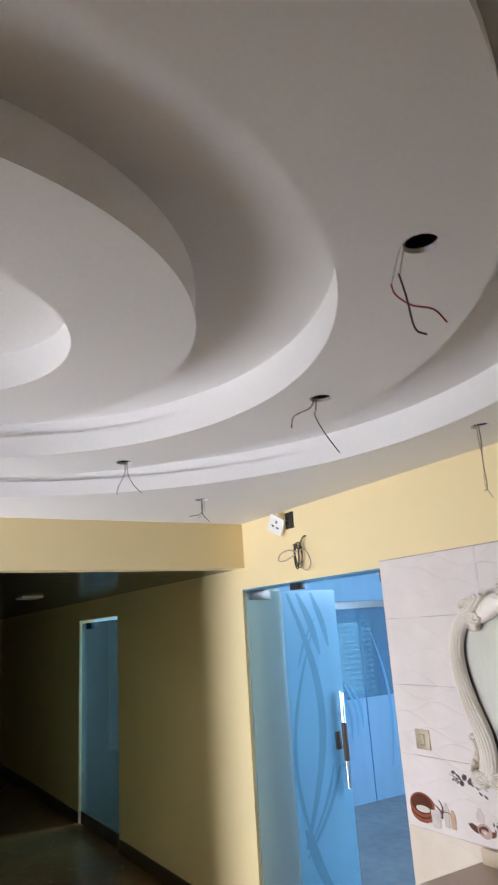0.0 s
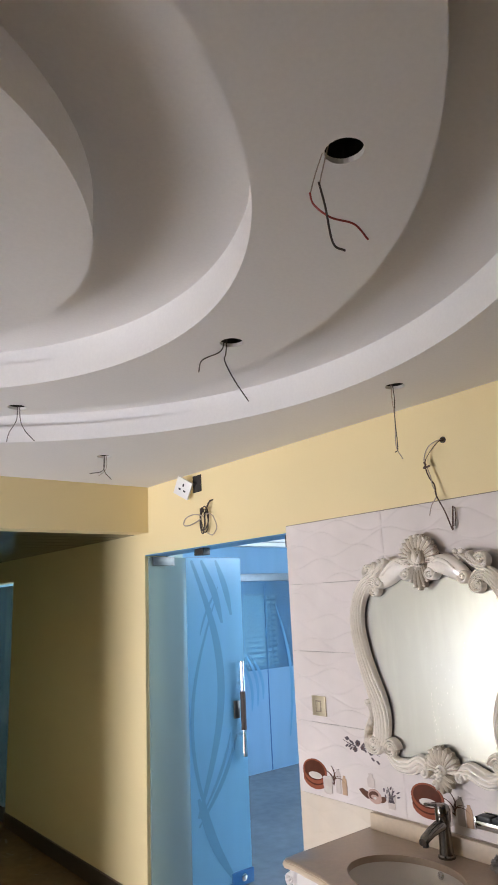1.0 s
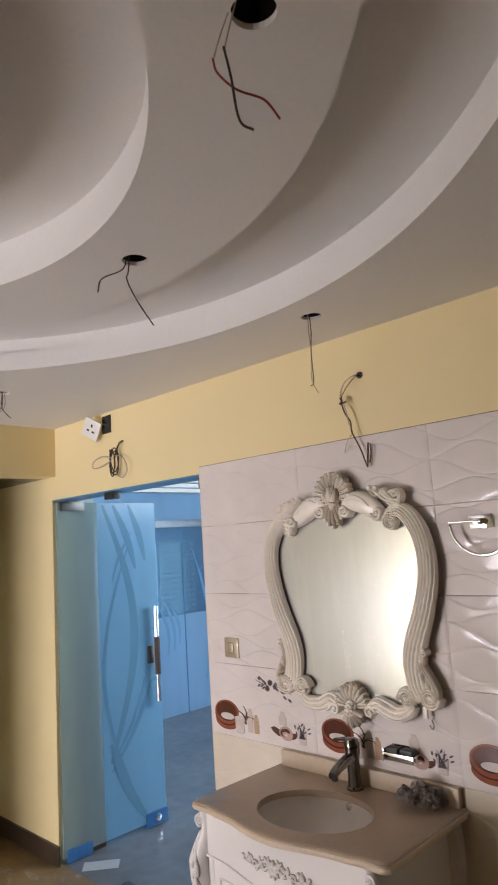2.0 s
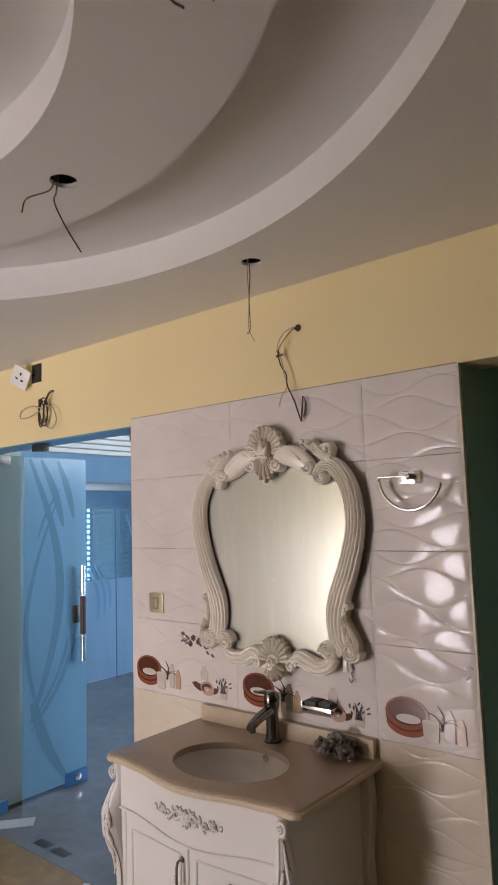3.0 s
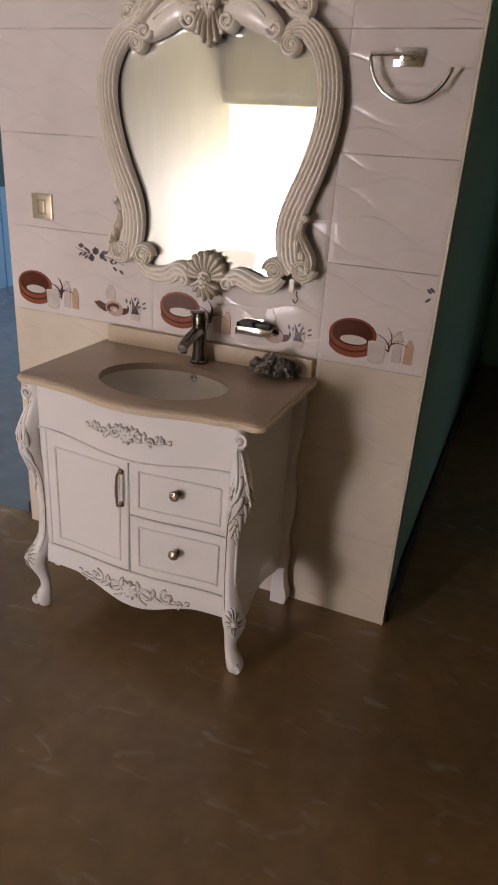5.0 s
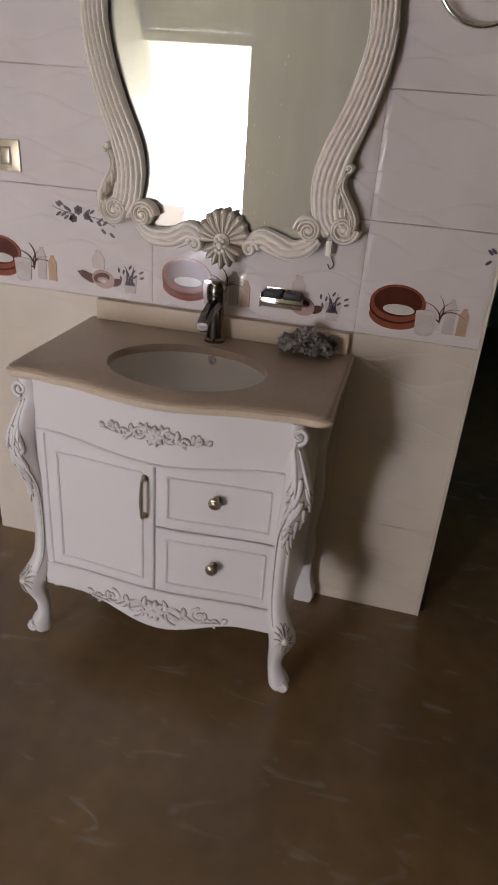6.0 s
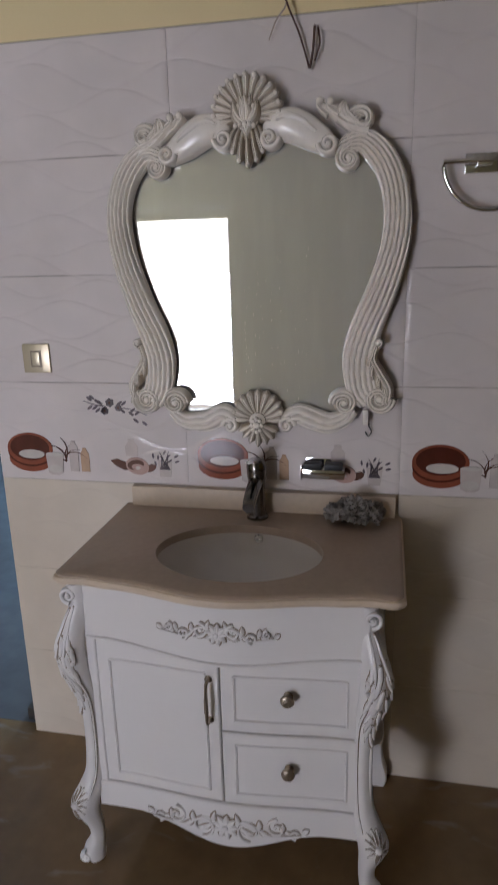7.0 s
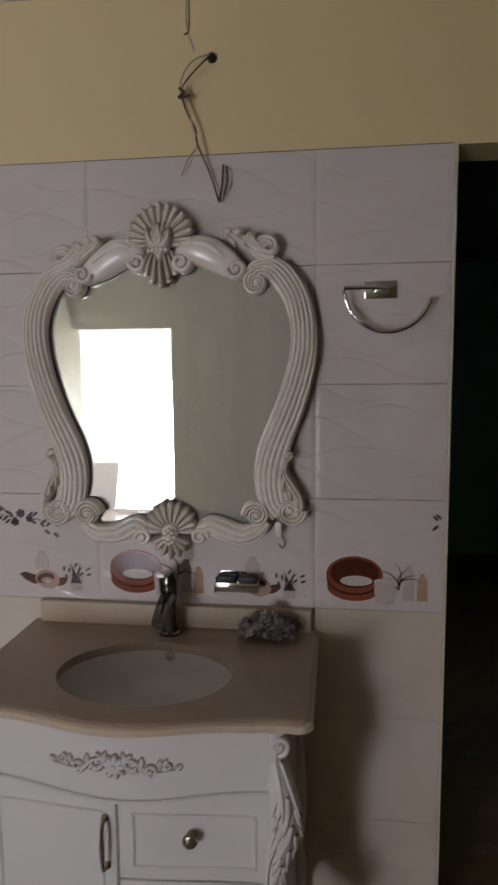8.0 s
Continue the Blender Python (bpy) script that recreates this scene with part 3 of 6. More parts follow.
def printed_border(y0, full=True):
    """One border tile's motifs: a bowl of cream, a tumbler, bottles, a leaf with a shell, and a sprig in a glass; y falls from y0."""
    blob(y0 - 0.105, 0.990, 0.072, 0.040, M_TERRA, "printed_bowl", 0)
    blob(y0 - 0.105, 1.012, 0.074, 0.046, M_TERRA_D, "printed_bowl_shade", 0.5)
    blob(y0 - 0.105, 1.022, 0.074, 0.050, M_TERRA, "printed_bowl_rim", 1)
    blob(y0 - 0.105, 1.026, 0.064, 0.040, M_TERRA_D, "printed_bowl_inside", 2)
    blob(y0 - 0.110, 1.006, 0.042, 0.014, M_CREAM, "printed_cream", 3)
    t = y0 - 0.184
    print_shape([(t + 0.028, 1.008), (t + 0.024, 0.950), (t + 0.012, 0.943), (t - 0.012, 0.943), (t - 0.024, 0.950), (t - 0.028, 1.008)], M_PALE, "printed_tumbler", 3.5)
    blob(t, 1.008, 0.028, 0.006, M_CREAM, "printed_tumbler_rim", 4)
    blob(t, 0.962, 0.022, 0.013, M_CREAM, "printed_cream", 4)
    for k in range(6):
        print_twig(y0 - 0.222, 0.985 + 0.004 * k, 0.052 + 0.007 * (k % 3), 0.75 + 0.32 * k, 0.9 if k % 2 else -0.7, 0.0020, M_BROWN, "printed_twig", 2)
    for dy, w, top, m, nm in ((0.246, 0.014, 1.050, M_PALE, "printed_jar"), (0.281, 0.013, 1.030, M_AMBER, "printed_bottle")):
        b0 = y0 - dy
        print_shape([(b0 + w, 0.956), (b0 + w, top - 0.018), (b0 + w * 0.45, top - 0.006), (b0 + w * 0.45, top), (b0 - w * 0.45, top), (b0 - w * 0.45, top - 0.006), (b0 - w, top - 0.018), (b0 - w, 0.956)], m, nm, 1)
    if not full:
        return
    print_shape([(y0 - 0.362, 0.995), (y0 - 0.380, 1.000), (y0 - 0.410, 0.990), (y0 - 0.430, 0.968), (y0 - 0.405, 0.966), (y0 - 0.378, 0.978)], M_BROWN, "printed_leaf", 1)
    blob(y0 - 0.445, 0.980, 0.036, 0.026, M_PINK, "printed_shell", 2, tilt=0.2)
    blob(y0 - 0.440, 0.984, 0.026, 0.015, M_BROWN, "printed_shell_mouth", 3, tilt=-0.2)
    blob(y0 - 0.445, 0.978, 0.018, 0.009, M_PINK, "printed_shell_lip", 4)
    blob(y0 - 0.447, 0.975, 0.008, 0.005, M_CREAM, "printed_shell_pearl", 5)
    g0 = y0 - 0.430
    print_shape([(g0 + 0.018, 1.010), (g0 + 0.020, 1.040), (g0 + 0.010, 1.052), (g0 + 0.010, 1.062), (g0 - 0.010, 1.062), (g0 - 0.010, 1.052), (g0 - 0.020, 1.040), (g0 - 0.018, 1.010)], M_PALE, "printed_flask", 0.5)
    blob(y0 - 0.485, 0.975, 0.018, 0.011, M_BROWN, "printed_leaf", 1, tilt=-0.4)
    v0 = y0 - 0.530
    print_shape([(v0 + 0.022, 1.000), (v0 + 0.016, 0.950), (v0 - 0.016, 0.950), (v0 - 0.022, 1.000)], M_PALE, "printed_vase", 1)
    for k in range(9):
        print_twig(v0 + 0.0036 * (k - 4), 0.972, 0.036 + 0.010 * ((k * 5) % 3), math.pi / 2 + 0.09 * (k - 4), 0.30 * (1 if k % 2 else -1), 0.0022, M_VIOLET, "printed_stalk", 2)
        a = math.pi / 2 + 0.20 * (k - 4)
        d = 0.040 + 0.011 * ((k * 5) % 3)
        blob(v0 + d * math.cos(a), 0.962 + d * math.sin(a), 0.0075, 0.0030, M_VIOLET, "printed_leaf", 2, 10, a + 0.5)


def printed_sprig(y0):
    """Three round blossoms on a branch with paired leaves to both sides."""
    cy, cz = y0 - 0.377, 1.156
    for dy, dz, r in ((0.004, 0.012, 0.013), (-0.022, -0.002, 0.011), (0.020, -0.012, 0.012)):
        if cy + dy < PASS_N + 0.02:
            continue
        for j in range(6):
            a = 2 * math.pi * j / 6 + dy * 90
            blob(cy + dy + r * 0.55 * math.cos(a), cz + dz + r * 0.55 * math.sin(a), r * 0.46, r * 0.40, M_VIOLET, "printed_blossom", 1, 10, a)
        blob(cy + dy, cz + dz, r * 0.28, r * 0.28, M_BROWN, "printed_blossom_heart", 2, 10)
    for side, reach in ((1, 0.070), (-1, 0.095)):
        for k in range(6):
            f = 0.030 + (reach - 0.030) * k / 5
            for up in (1, -1):
                ly, lz = cy + side * f + 0.004 * up, cz + up * (0.011 + 0.004 * (k % 2)) + (0.012 * side if k > 2 else 0.0) - (0.004 * k if side < 0 else 0.0)
                if ly > PASS_N + 0.014 and (k + up) % 3:
                    blob(ly, lz, 0.0095, 0.0038, M_VIOLET, "printed_leaf", 1, 10, side * (0.7 * up) + (0 if side > 0 else math.pi))
        if cy + side * reach > PASS_N + 0.01 and cy > PASS_N + 0.02:
            print_twig(cy + side * 0.018, cz, reach, 0.1 if side > 0 else math.pi + 0.1, 0.15, 0.0012, M_VIOLET, "printed_twig", 1)


printed_border(2.985)
printed_border(2.387)
printed_border(1.790, False)
printed_sprig(2.985)
printed_sprig(1.790)

# ---- vanity unit ----
VY = 2.183            # centre line
Y_L, Y_R = VY + 0.345, VY - 0.345
TOP = 0.865


def bow(y, amp=0.020, half=0.30):
    """How far the front swells towards the room at y."""
    d = abs(y - VY)
    return amp * (0.5 + 0.5 * math.cos(math.pi * d / half)) if d < half else 0.0


def bowed(bm, y0, y1, z0, z1, x_face, depth, nz=1, n=24, dz0=None, dz1=None, bev=0.003):
    """A panel whose face follows the swell of the front; dz0, dz1 bend its lower and upper edges."""
    f0, f1 = dz0 or (lambda y: 0.0), dz1 or (lambda y: 0.0)
    rows = []
    for inset, dx in ((0.0, depth), (0.0, bev), (bev, 0.0)):
        pts = []
        ys = [y0 + inset + (y1 - y0 - 2 * inset) * k / n for k in range(n + 1)]
        pts = [(x_face - bow(y) + dx, y, z0 + inset + f0(y)) for y in ys] + [(x_face - bow(y) + dx, y, z1 - inset + f1(y)) for y in reversed(ys)]
        rows.append([bm.verts.new(p) for p in pts])
    m = len(rows[0])
    for a, b in zip(rows, rows[1:]):
        for i in range(m):
            bm.faces.new((a[i], a[(i + 1) % m], b[(i + 1) % m], b[i]))
    for r in (rows[-1], rows[0]):
        for k in range(n):
            bm.faces.new((r[k], r[k + 1], r[m - 2 - k], r[m - 1 - k]))
    return bm


vanity = thing("vanity_cabinet", (2.40, VY, 0), "white lacquered bow-front washstand with carved gilt-edged legs", "bathroom cabinet")
FX = 2.190            # face of the carcass behind the door and drawers
for nm, lo, hi in (("side_panel", (FX + 0.02, Y_R, 0.235), (2.632, Y_R + 0.016, 0.835)), ("side_panel", (FX + 0.02, Y_L - 0.016, 0.235), (2.632, Y_L, 0.835)),
                   ("bottom_panel", (FX + 0.02, Y_R + 0.016, 0.235), (2.632, Y_L - 0.016, 0.25)), ("back_panel", (2.618, Y_R + 0.016, 0.25), (2.632, Y_L - 0.016, 0.835))):
    part(nm, boxes((lo, hi), bevel=0.002), M_IVORY, vanity, smooth=False)
WAVE = lambda y: -0.030 * (0.5 + 0.5 * math.cos(math.pi * min(1.0, abs(y - VY) / 0.34))) + 0.004
part("apron", bowed(bmesh.new(), Y_R + 0.012, Y_L - 0.012, 0.700, 0.836, FX - 0.016, 0.06, dz0=WAVE), M_IVORY, vanity)
bm = bmesh.new()
pts = [(FX - 0.018 - bow(y), y, 0.698 + WAVE(y)) for y in (Y_R + 0.012 + (Y_L - Y_R - 0.024) * k / 30 for k in range(31))]
tube(bm, pts, 0.0045, 6)
part("bead_moulding", bm, M_IVORY, vanity)
MID = VY + 0.008


def framed_front(name, y0, y1, z0, z1, parent, top=None):
    p = part(name, bowed(bmesh.new(), y0, y1, z0, z1, FX - 0.006, 0.028, dz1=top), M_IVORY, parent)
    m = 0.032
    rim = bmesh.new()
    x = lambda y: FX - 0.0062 - bow(y)
    zt = z1 - m - (0.022 if top else 0.0)
    for a, b in (((y0 + m, z0 + m), (y1 - m, z0 + m)), ((y1 - m, z0 + m), (y1 - m, zt)), ((y1 - m, zt), (y0 + m, zt)), ((y0 + m, zt), (y0 + m, z0 + m))):
        line = [(a[0] + (b[0] - a[0]) * k / 12, a[1] + (b[1] - a[1]) * k / 12) for k in range(13)]
        tube(rim, [(x(y), y, z) for y, z in line], 0.0042, 6)
    part("panel_moulding", rim, M_IVORY, p)
    return p


door = framed_front("door", MID + 0.002, Y_L - 0.028, 0.280, 0.692, vanity, top=WAVE)
DR_R = Y_R + 0.028
dr1 = framed_front("drawer", DR_R, MID - 0.002, 0.487, 0.692, vanity, top=WAVE)
dr2 = framed_front("drawer", DR_R, MID - 0.002, 0.280, 0.483, vanity)
# dark joints behind the fronts
part("joint_backing", bowed(bmesh.new(), DR_R - 0.004, Y_L - 0.024, 0.274, 0.690, FX + 0.012, 0.02, dz1=WAVE), M_GILT, vanity, "dark brown joint")
part("stile", bowed(bmesh.new(), Y_L - 0.026, Y_L, 0.20, 0.80, FX - 0.004, 0.03, n=4), M_IVORY, vanity)
part("stile", bowed(bmesh.new(), Y_R, DR_R - 0.002, 0.20, 0.80, FX - 0.004, 0.03, n=4), M_IVORY, vanity)
HEM = lambda y: -0.054 * (0.5 + 0.5 * math.cos(math.pi * min(1.0, abs(y - VY) / 0.24)))
part("skirt", bowed(bmesh.new(), Y_R, Y_L, 0.200, 0.277, FX - 0.008, 0.03, dz0=HEM), M_IVORY, vanity)


def handle(parent, y, z0, z1):
    bm = bmesh.new()
    x = FX - 0.006 - bow(y)
    tube(bm, smooth_path([(x, y, z0), (x - 0.022, y, z0 + 0.006), (x - 0.026, y, (z0 + z1) / 2), (x - 0.022, y, z1 - 0.006), (x, y, z1)], 6), 0.0042, 8)
    for z in (z0, z1):
        lathe(bm, [(0.009, 0.0), (0.010, -0.002), (0.007, -0.005), (0.004, -0.007)], (x, y, z), "x", 14)
    for k in range(5):
        bead(bm, x - 0.027, y, (z0 + z1) / 2 + 0.008 * (k - 2), 0.0055)
    return part("handle", bm, M_BRASS, parent, "worn antique brass bow handle")


def knob(parent, y, z):
    bm = bmesh.new()
    x = FX - 0.006 - bow(y)
    lathe(bm, [(0.011, 0.0), (0.011, -0.002), (0.006, -0.006), (0.006, -0.014), (0.015, -0.019), (0.0165, -0.023), (0.014, -0.028), (0.005, -0.031)], (x, y, z), "x", 20)
    for k in range(8):
        a = 2 * math.pi * k / 8
        bead(bm, x - 0.028, y + 0.009 * math.cos(a), z + 0.009 * math.sin(a), 0.0034)
    return part("knob", bm, M_BRASS, parent, "antique brass embossed knob")


handle(door, MID + 0.026, 0.515, 0.625)
knob(dr1, 2.031, 0.596)
knob(dr2, 2.031, 0.396)


def carving(parent, cy, cz, half, tall, x_at, name="carving", rich=1.0):
    """A symmetric spray of scrolls and leaves: a glazed ground, then each scroll and leaf in white relief."""
    ground = bmesh.new()
    pieces = []
    for side in (1, -1):
        stem = smooth_path([(cy, cz), (cy + side * half * 0.30, cz + tall * 0.22), (cy + side * half * 0.58, cz - tall * 0.18), (cy + side * half, cz - tall * 0.02)], 8)
        pieces.append(("carved_stem", lambda bm, wd, hh, off, grow, stem=stem, side=side: relief(bm, stem, lambda s: wd * (0.0048 - 0.0028 * s), lambda s: hh * (1 - 0.3 * s), x_at(cy + side * half * 0.5) - off, nu=6)))
        for f, r, up in (((0.30, 0.30, 1), (0.62, 0.24, -1), (0.88, 0.16, 1)) if rich == 1.0 else ((0.32, 0.44, -1), (0.68, 0.34, 1), (0.92, 0.18, -1))):
            yy = cy + side * half * f
            pieces.append(("carved_scroll", lambda bm, wd, hh, off, grow, yy=yy, r=r, up=up, side=side: relief(bm, spiral(yy, cz + up * tall * 0.10, tall * r, 1.3, math.pi / 2 * up, side * up, 20), lambda s: wd * (0.0038 - 0.0015 * s), lambda s: hh, x_at(yy) - off, nu=6)))
        for f, a, ln in ((0.14, 1.1, 0.5), (0.20, -0.9, 0.45), (0.42, 0.9, 0.36), (0.46, -1.1, 0.36), (0.72, 0.8, 0.3), (0.78, -0.9, 0.26), (1.0, 0.1, 0.25)):
            yy = cy + side * half * f
            ang = a if side > 0 else math.pi - a
            pieces.append(("carved_leaf", lambda bm, wd, hh, off, grow, yy=yy, ang=ang, ln=ln, side=side: petal(bm, yy, cz, tall * ln * grow, 0.0056 * wd * rich, ang, x_at(yy) - off, hh * 0.9, curl=0.5 * side)))
    for k in range(9):
        pieces.append(("carved_petal", lambda bm, wd, hh, off, grow, k=k: petal(bm, cy, cz, tall * 0.44 * grow, 0.0075 * wd * rich, 2 * math.pi * k / 9 + 0.3, x_at(cy) - off - 0.001, hh * 1.5)))
    pieces.append(("carved_boss", lambda bm, wd, hh, off, grow: bead(bm, x_at(cy) - off - 0.004, cy, cz, tall * 0.12)))
    for nm, make in pieces:
        make(ground, 1.45, 0.0022, 0.0, 1.10)
    g = part(name + "_ground", ground, M_GILT, parent, "antique brown glaze round the carving")
    for nm, make in pieces:
        bm = bmesh.new()
        make(bm, 0.9, 0.0062, 0.0007, 1.0)
        part(nm, bm, M_IVORY, g, "white carved relief")
    return g


carving(vanity, VY + 0.006, 0.752, 0.130, 0.062, lambda y: FX - 0.0165 - bow(y))
carving(vanity, VY + 0.006, 0.212, 0.188, 0.078, lambda y: FX - 0.0085 - bow(y), "skirt_carving", 1.2)


# height, stand-out and radius down the front leg
LEG = [(0.000, 0.030, 0.013), (0.006, 0.032, 0.021), (0.027, 0.034, 0.026), (0.050, 0.030, 0.024), (0.085, 0.019, 0.0175), (0.125, 0.020, 0.019), (0.170, 0.029, 0.026), (0.215, 0.032, 0.032),
       (0.258, 0.018, 0.027), (0.310, 0.006, 0.021), (0.420, 0.002, 0.020), (0.520, 0.006, 0.022), (0.600, 0.024, 0.029), (0.670, 0.028, 0.030), (0.735, 0.016, 0.024), (0.780, 0.004, 0.019), (0.812, 0.006, 0.022), (0.834, 0.006, 0.022)]
LEG_PATH = smooth_path(LEG, 6)


def leg_at(z):
    """How far the leg stands out, and its radius, at height z."""
    z = min(max(z, 0.0), 0.834)
    for a, b in zip(LEG_PATH, LEG_PATH[1:]):
        if b[0] >= z:
            f = (z - a[0]) / max(1e-6, b[0] - a[0])
            return a[1] + (b[1] - a[1]) * f, 1.12 * (a[2] + (b[2] - a[2]) * f)
    return LEG_PATH[-1][1], 1.12 * LEG_PATH[-1][2]


def cabriole(y, side):
    """Carved front leg at a corner: top scroll, leafy shoulder, slim shaft, leafy knee and curled foot."""
    x0 = FX + 0.012
    fore = lambda z: 0.8 * min(1.0, max(0.0, (z - 0.03) / 0.17))   # the foot turns in under the knee

    def on_leg(z, phi, lift):
        """A point on the leg's skin; phi 0 looks to the room, positive turns to the outer side."""
        o, r = leg_at(z)
        return Vector((x0 - o * fore(z) - math.cos(phi) * (r + lift), y + side * (o + math.sin(phi) * (r + lift)), z))

    def leaf(bm, z, phi, length, wide, lift, lean=0.0, tip=0.006):
        ns, nu = 8, 6
        rows = []
        for i in range(ns + 1):
            s = i / ns
            w = wide * math.sin(math.pi * (0.18 + 0.80 * s)) ** 0.8
            rows.append([bm.verts.new(on_leg(z - length * s, phi + lean * s + w * (-1 + 2 * k / nu), -0.003 + lift * (1 - abs(-1 + 2 * k / nu) ** 2) * (0.75 + 0.25 * abs(-1 + 2 * k / nu)) + tip * s * s)) for k in range(nu + 1)])
        for a, b in zip(rows, rows[1:]):
            for k in range(nu):
                bm.faces.new((a[k], a[k + 1], b[k + 1], b[k]))

    body = bmesh.new()
    rings = []
    for p in LEG_PATH:
        o, r = p[1], 1.12 * p[2]
        c = Vector((x0 - o * fore(p[0]), y + side * o, p[0]))
        rings.append([body.verts.new(c + Vector((math.cos(a) * r, math.sin(a) * r, 0)) * (1 + 0.05 * math.cos(4 * a))) for a in (2 * math.pi * k / 24 for k in range(24))])
    for a, b in zip(rings, rings[1:]):
        for k in range(24):
            body.faces.new((a[k], a[(k + 1) % 24], b[(k + 1) % 24], b[k]))
    body.faces.new(rings[0][::-1])
    body.faces.new(rings[-1])
    l = part("leg", body, M_IVORY, vanity, "white carved cabriole leg")
    # a rolled scroll below the counter and a smaller one on the toe
    for z, rr, hand in ((0.806, 0.021, 1), (0.026, 0.015, -1)):
        bm = bmesh.new()
        c = on_leg(z, 0.5, 0.0)
        relief(bm, spiral(c.y, z, rr, 1.5, -math.pi / 2 * hand, side * hand, 26), lambda s: 0.0065 - 0.003 * s, lambda s: 0.012, c.x + 0.004, nu=6)
        bead(bm, c.x - 0.006, c.y, z, rr * 0.26)
        part("scroll_carving", bm, M_IVORY, l)
    # scrolled strokes down the shoulder, each over a wider line of darker glaze
    def stroke(name, pts, r, lift=0.001):
        line = smooth_path([(p[0], p[1], 0.0) for p in pts], 5)
        g = part("glaze_line", tube(bmesh.new(), [on_leg(p[1], p[0], lift - 0.0025) for p in line], r * 1.55, 6, lambda s: 1 - 0.45 * s), M_GILT, l, "antique brown glaze round the carving")
        part(name, tube(bmesh.new(), [on_leg(p[1], p[0], lift) for p in line], r, 7, lambda s: 1 - 0.5 * s), M_IVORY, l, "white carved scroll")
        return g

    mid = 0.42

    def acanthus(z, phi, length, wide, lean=0.0):
        bm = bmesh.new()
        leaf(bm, z + 0.004, phi, length + 0.010, wide * 1.30, 0.0052, lean, 0.0025)
        g = part("leaf_glaze", bm, M_GILT, l, "antique brown glaze round the leaf")
        bm = bmesh.new()
        leaf(bm, z, phi, length, wide * 0.92, 0.0085, lean, 0.0040)
        part("carved_leaf", bm, M_IVORY, l, "white carved acanthus leaf")
        return g

    # two long leaves under the scroll, then overlapping rows of short ones that taper to a tuft
    for z, phi, ln, wd, lean in ((0.775, mid - 0.25, 0.110, 0.24, -0.20), (0.768, mid + 0.30, 0.105, 0.26, 0.25)):
        acanthus(z, phi, ln, wd, lean)
    for k, (z, spread) in enumerate(((0.712, (-0.45, 0.05, 0.60)), (0.684, (-0.75, -0.15, 0.40, 0.95)), (0.656, (-0.50, 0.10, 0.70)), (0.626, (-0.70, -0.15, 0.40, 0.85)), (0.596, (-0.42, 0.12, 0.62)), (0.570, (-0.22, 0.36)), (0.545, (-0.02, 0.30)), (0.520, (0.12,)))):
        for j, d in enumerate(spread):
            acanthus(z - 0.006 * (j % 2), mid + d, 0.046 - 0.002 * (k % 2), 0.27, 0.30 * (1 if d > 0.1 else -1))
    for z in (0.668, 0.640):
        bm = bmesh.new()
        bead(bm, *on_leg(z, mid - 0.92, 0.003), 0.0062)
        part("carved_bead", bm, M_IVORY, l)
    stroke("carved_stem", [(mid - 0.85, 0.590), (mid - 0.98, 0.555), (mid - 0.96, 0.450), (mid - 0.96, 0.320), (mid - 0.85, 0.250)], 0.0034)
    # knee: a shield of rays round a boss
    for k in range(9):
        a = math.pi * (-0.15 + 1.30 * k / 8)
        stroke("carved_ray", [(mid + 0.20 * math.cos(a), 0.222 + 0.010 * math.sin(a)), (mid + 0.55 * math.cos(a), 0.222 + 0.026 * math.sin(a)), (mid + 0.86 * math.cos(a + 0.12), 0.222 + 0.043 * math.sin(a + 0.12))], 0.0046, 0.0005)
    stroke("carved_ray", [(mid, 0.212), (mid - 0.05, 0.190), (mid + 0.05, 0.172)], 0.0055)
    bm = bmesh.new()
    bead(bm, *on_leg(0.222, mid, 0.0), 0.0105)
    part("carved_boss", bm, M_IVORY, l)
    return l


cabriole(Y_L + 0.006, 1)
cabriole(Y_R + 0.026, -1)


def rear_leg(y, side):
    """Shaped flat rear leg against the wall with a wavy outer edge."""
    bm = bmesh.new()
    n = 40
    rows = []
    for k in range(n + 1):
        z = 0.834 * k / n
        edge = 0.024 + 0.008 * math.sin(z * 17 + 1.0) + 0.014 * math.exp(-((z - 0.20) / 0.05) ** 2) + 0.010 * math.exp(-((z - 0.66) / 0.10) ** 2) + 0.012 * math.exp(-((z - 0.03) / 0.035) ** 2)
        ya, yb = y - side * 0.02, y + side * edge
        rows.append([bm.verts.new(p) for p in ((2.585, ya, z), (2.585, yb - side * 0.004, z), (2.590, yb, z), (2.626, yb, z), (2.626, ya, z))])
    for a, b in zip(rows, rows[1:]):
        for i in range(5):
            bm.faces.new((a[i], a[(i + 1) % 5], b[(i + 1) % 5], b[i]))
    bm.faces.new(rows[0]); bm.faces.new(rows[-1])
    return part("rear_leg", bm, M_IVORY, vanity, "white wavy-edged rear leg")


rear_leg(Y_L, 1)
rear_leg(Y_R, -1)
for y in (Y_R, Y_L - 0.016):
    bm = bmesh.new()
    rows = []
    for k in range(25):
        s = k / 24
        x = FX + 0.03 + (2.600 - FX - 0.03) * s
        z = 0.165 + 0.035 * math.sin(math.pi * s) ** 2 - 0.030 * math.exp(-((s - 0.22) / 0.12) ** 2) - 0.020 * s
        rows.append([bm.verts.new(p) for p in ((x, y, z), (x, y + 0.016, z), (x, y + 0.016, 0.236), (x, y, 0.236))])
    for a, b in zip(rows, rows[1:]):
        for i in range(4):
            bm.faces.new((a[i], a[(i + 1) % 4], b[(i + 1) % 4], b[i]))
    bm.faces.new(rows[0]); bm.faces.new(rows[-1])
    part("side_skirt", bm, M_IVORY, vanity, smooth=False)

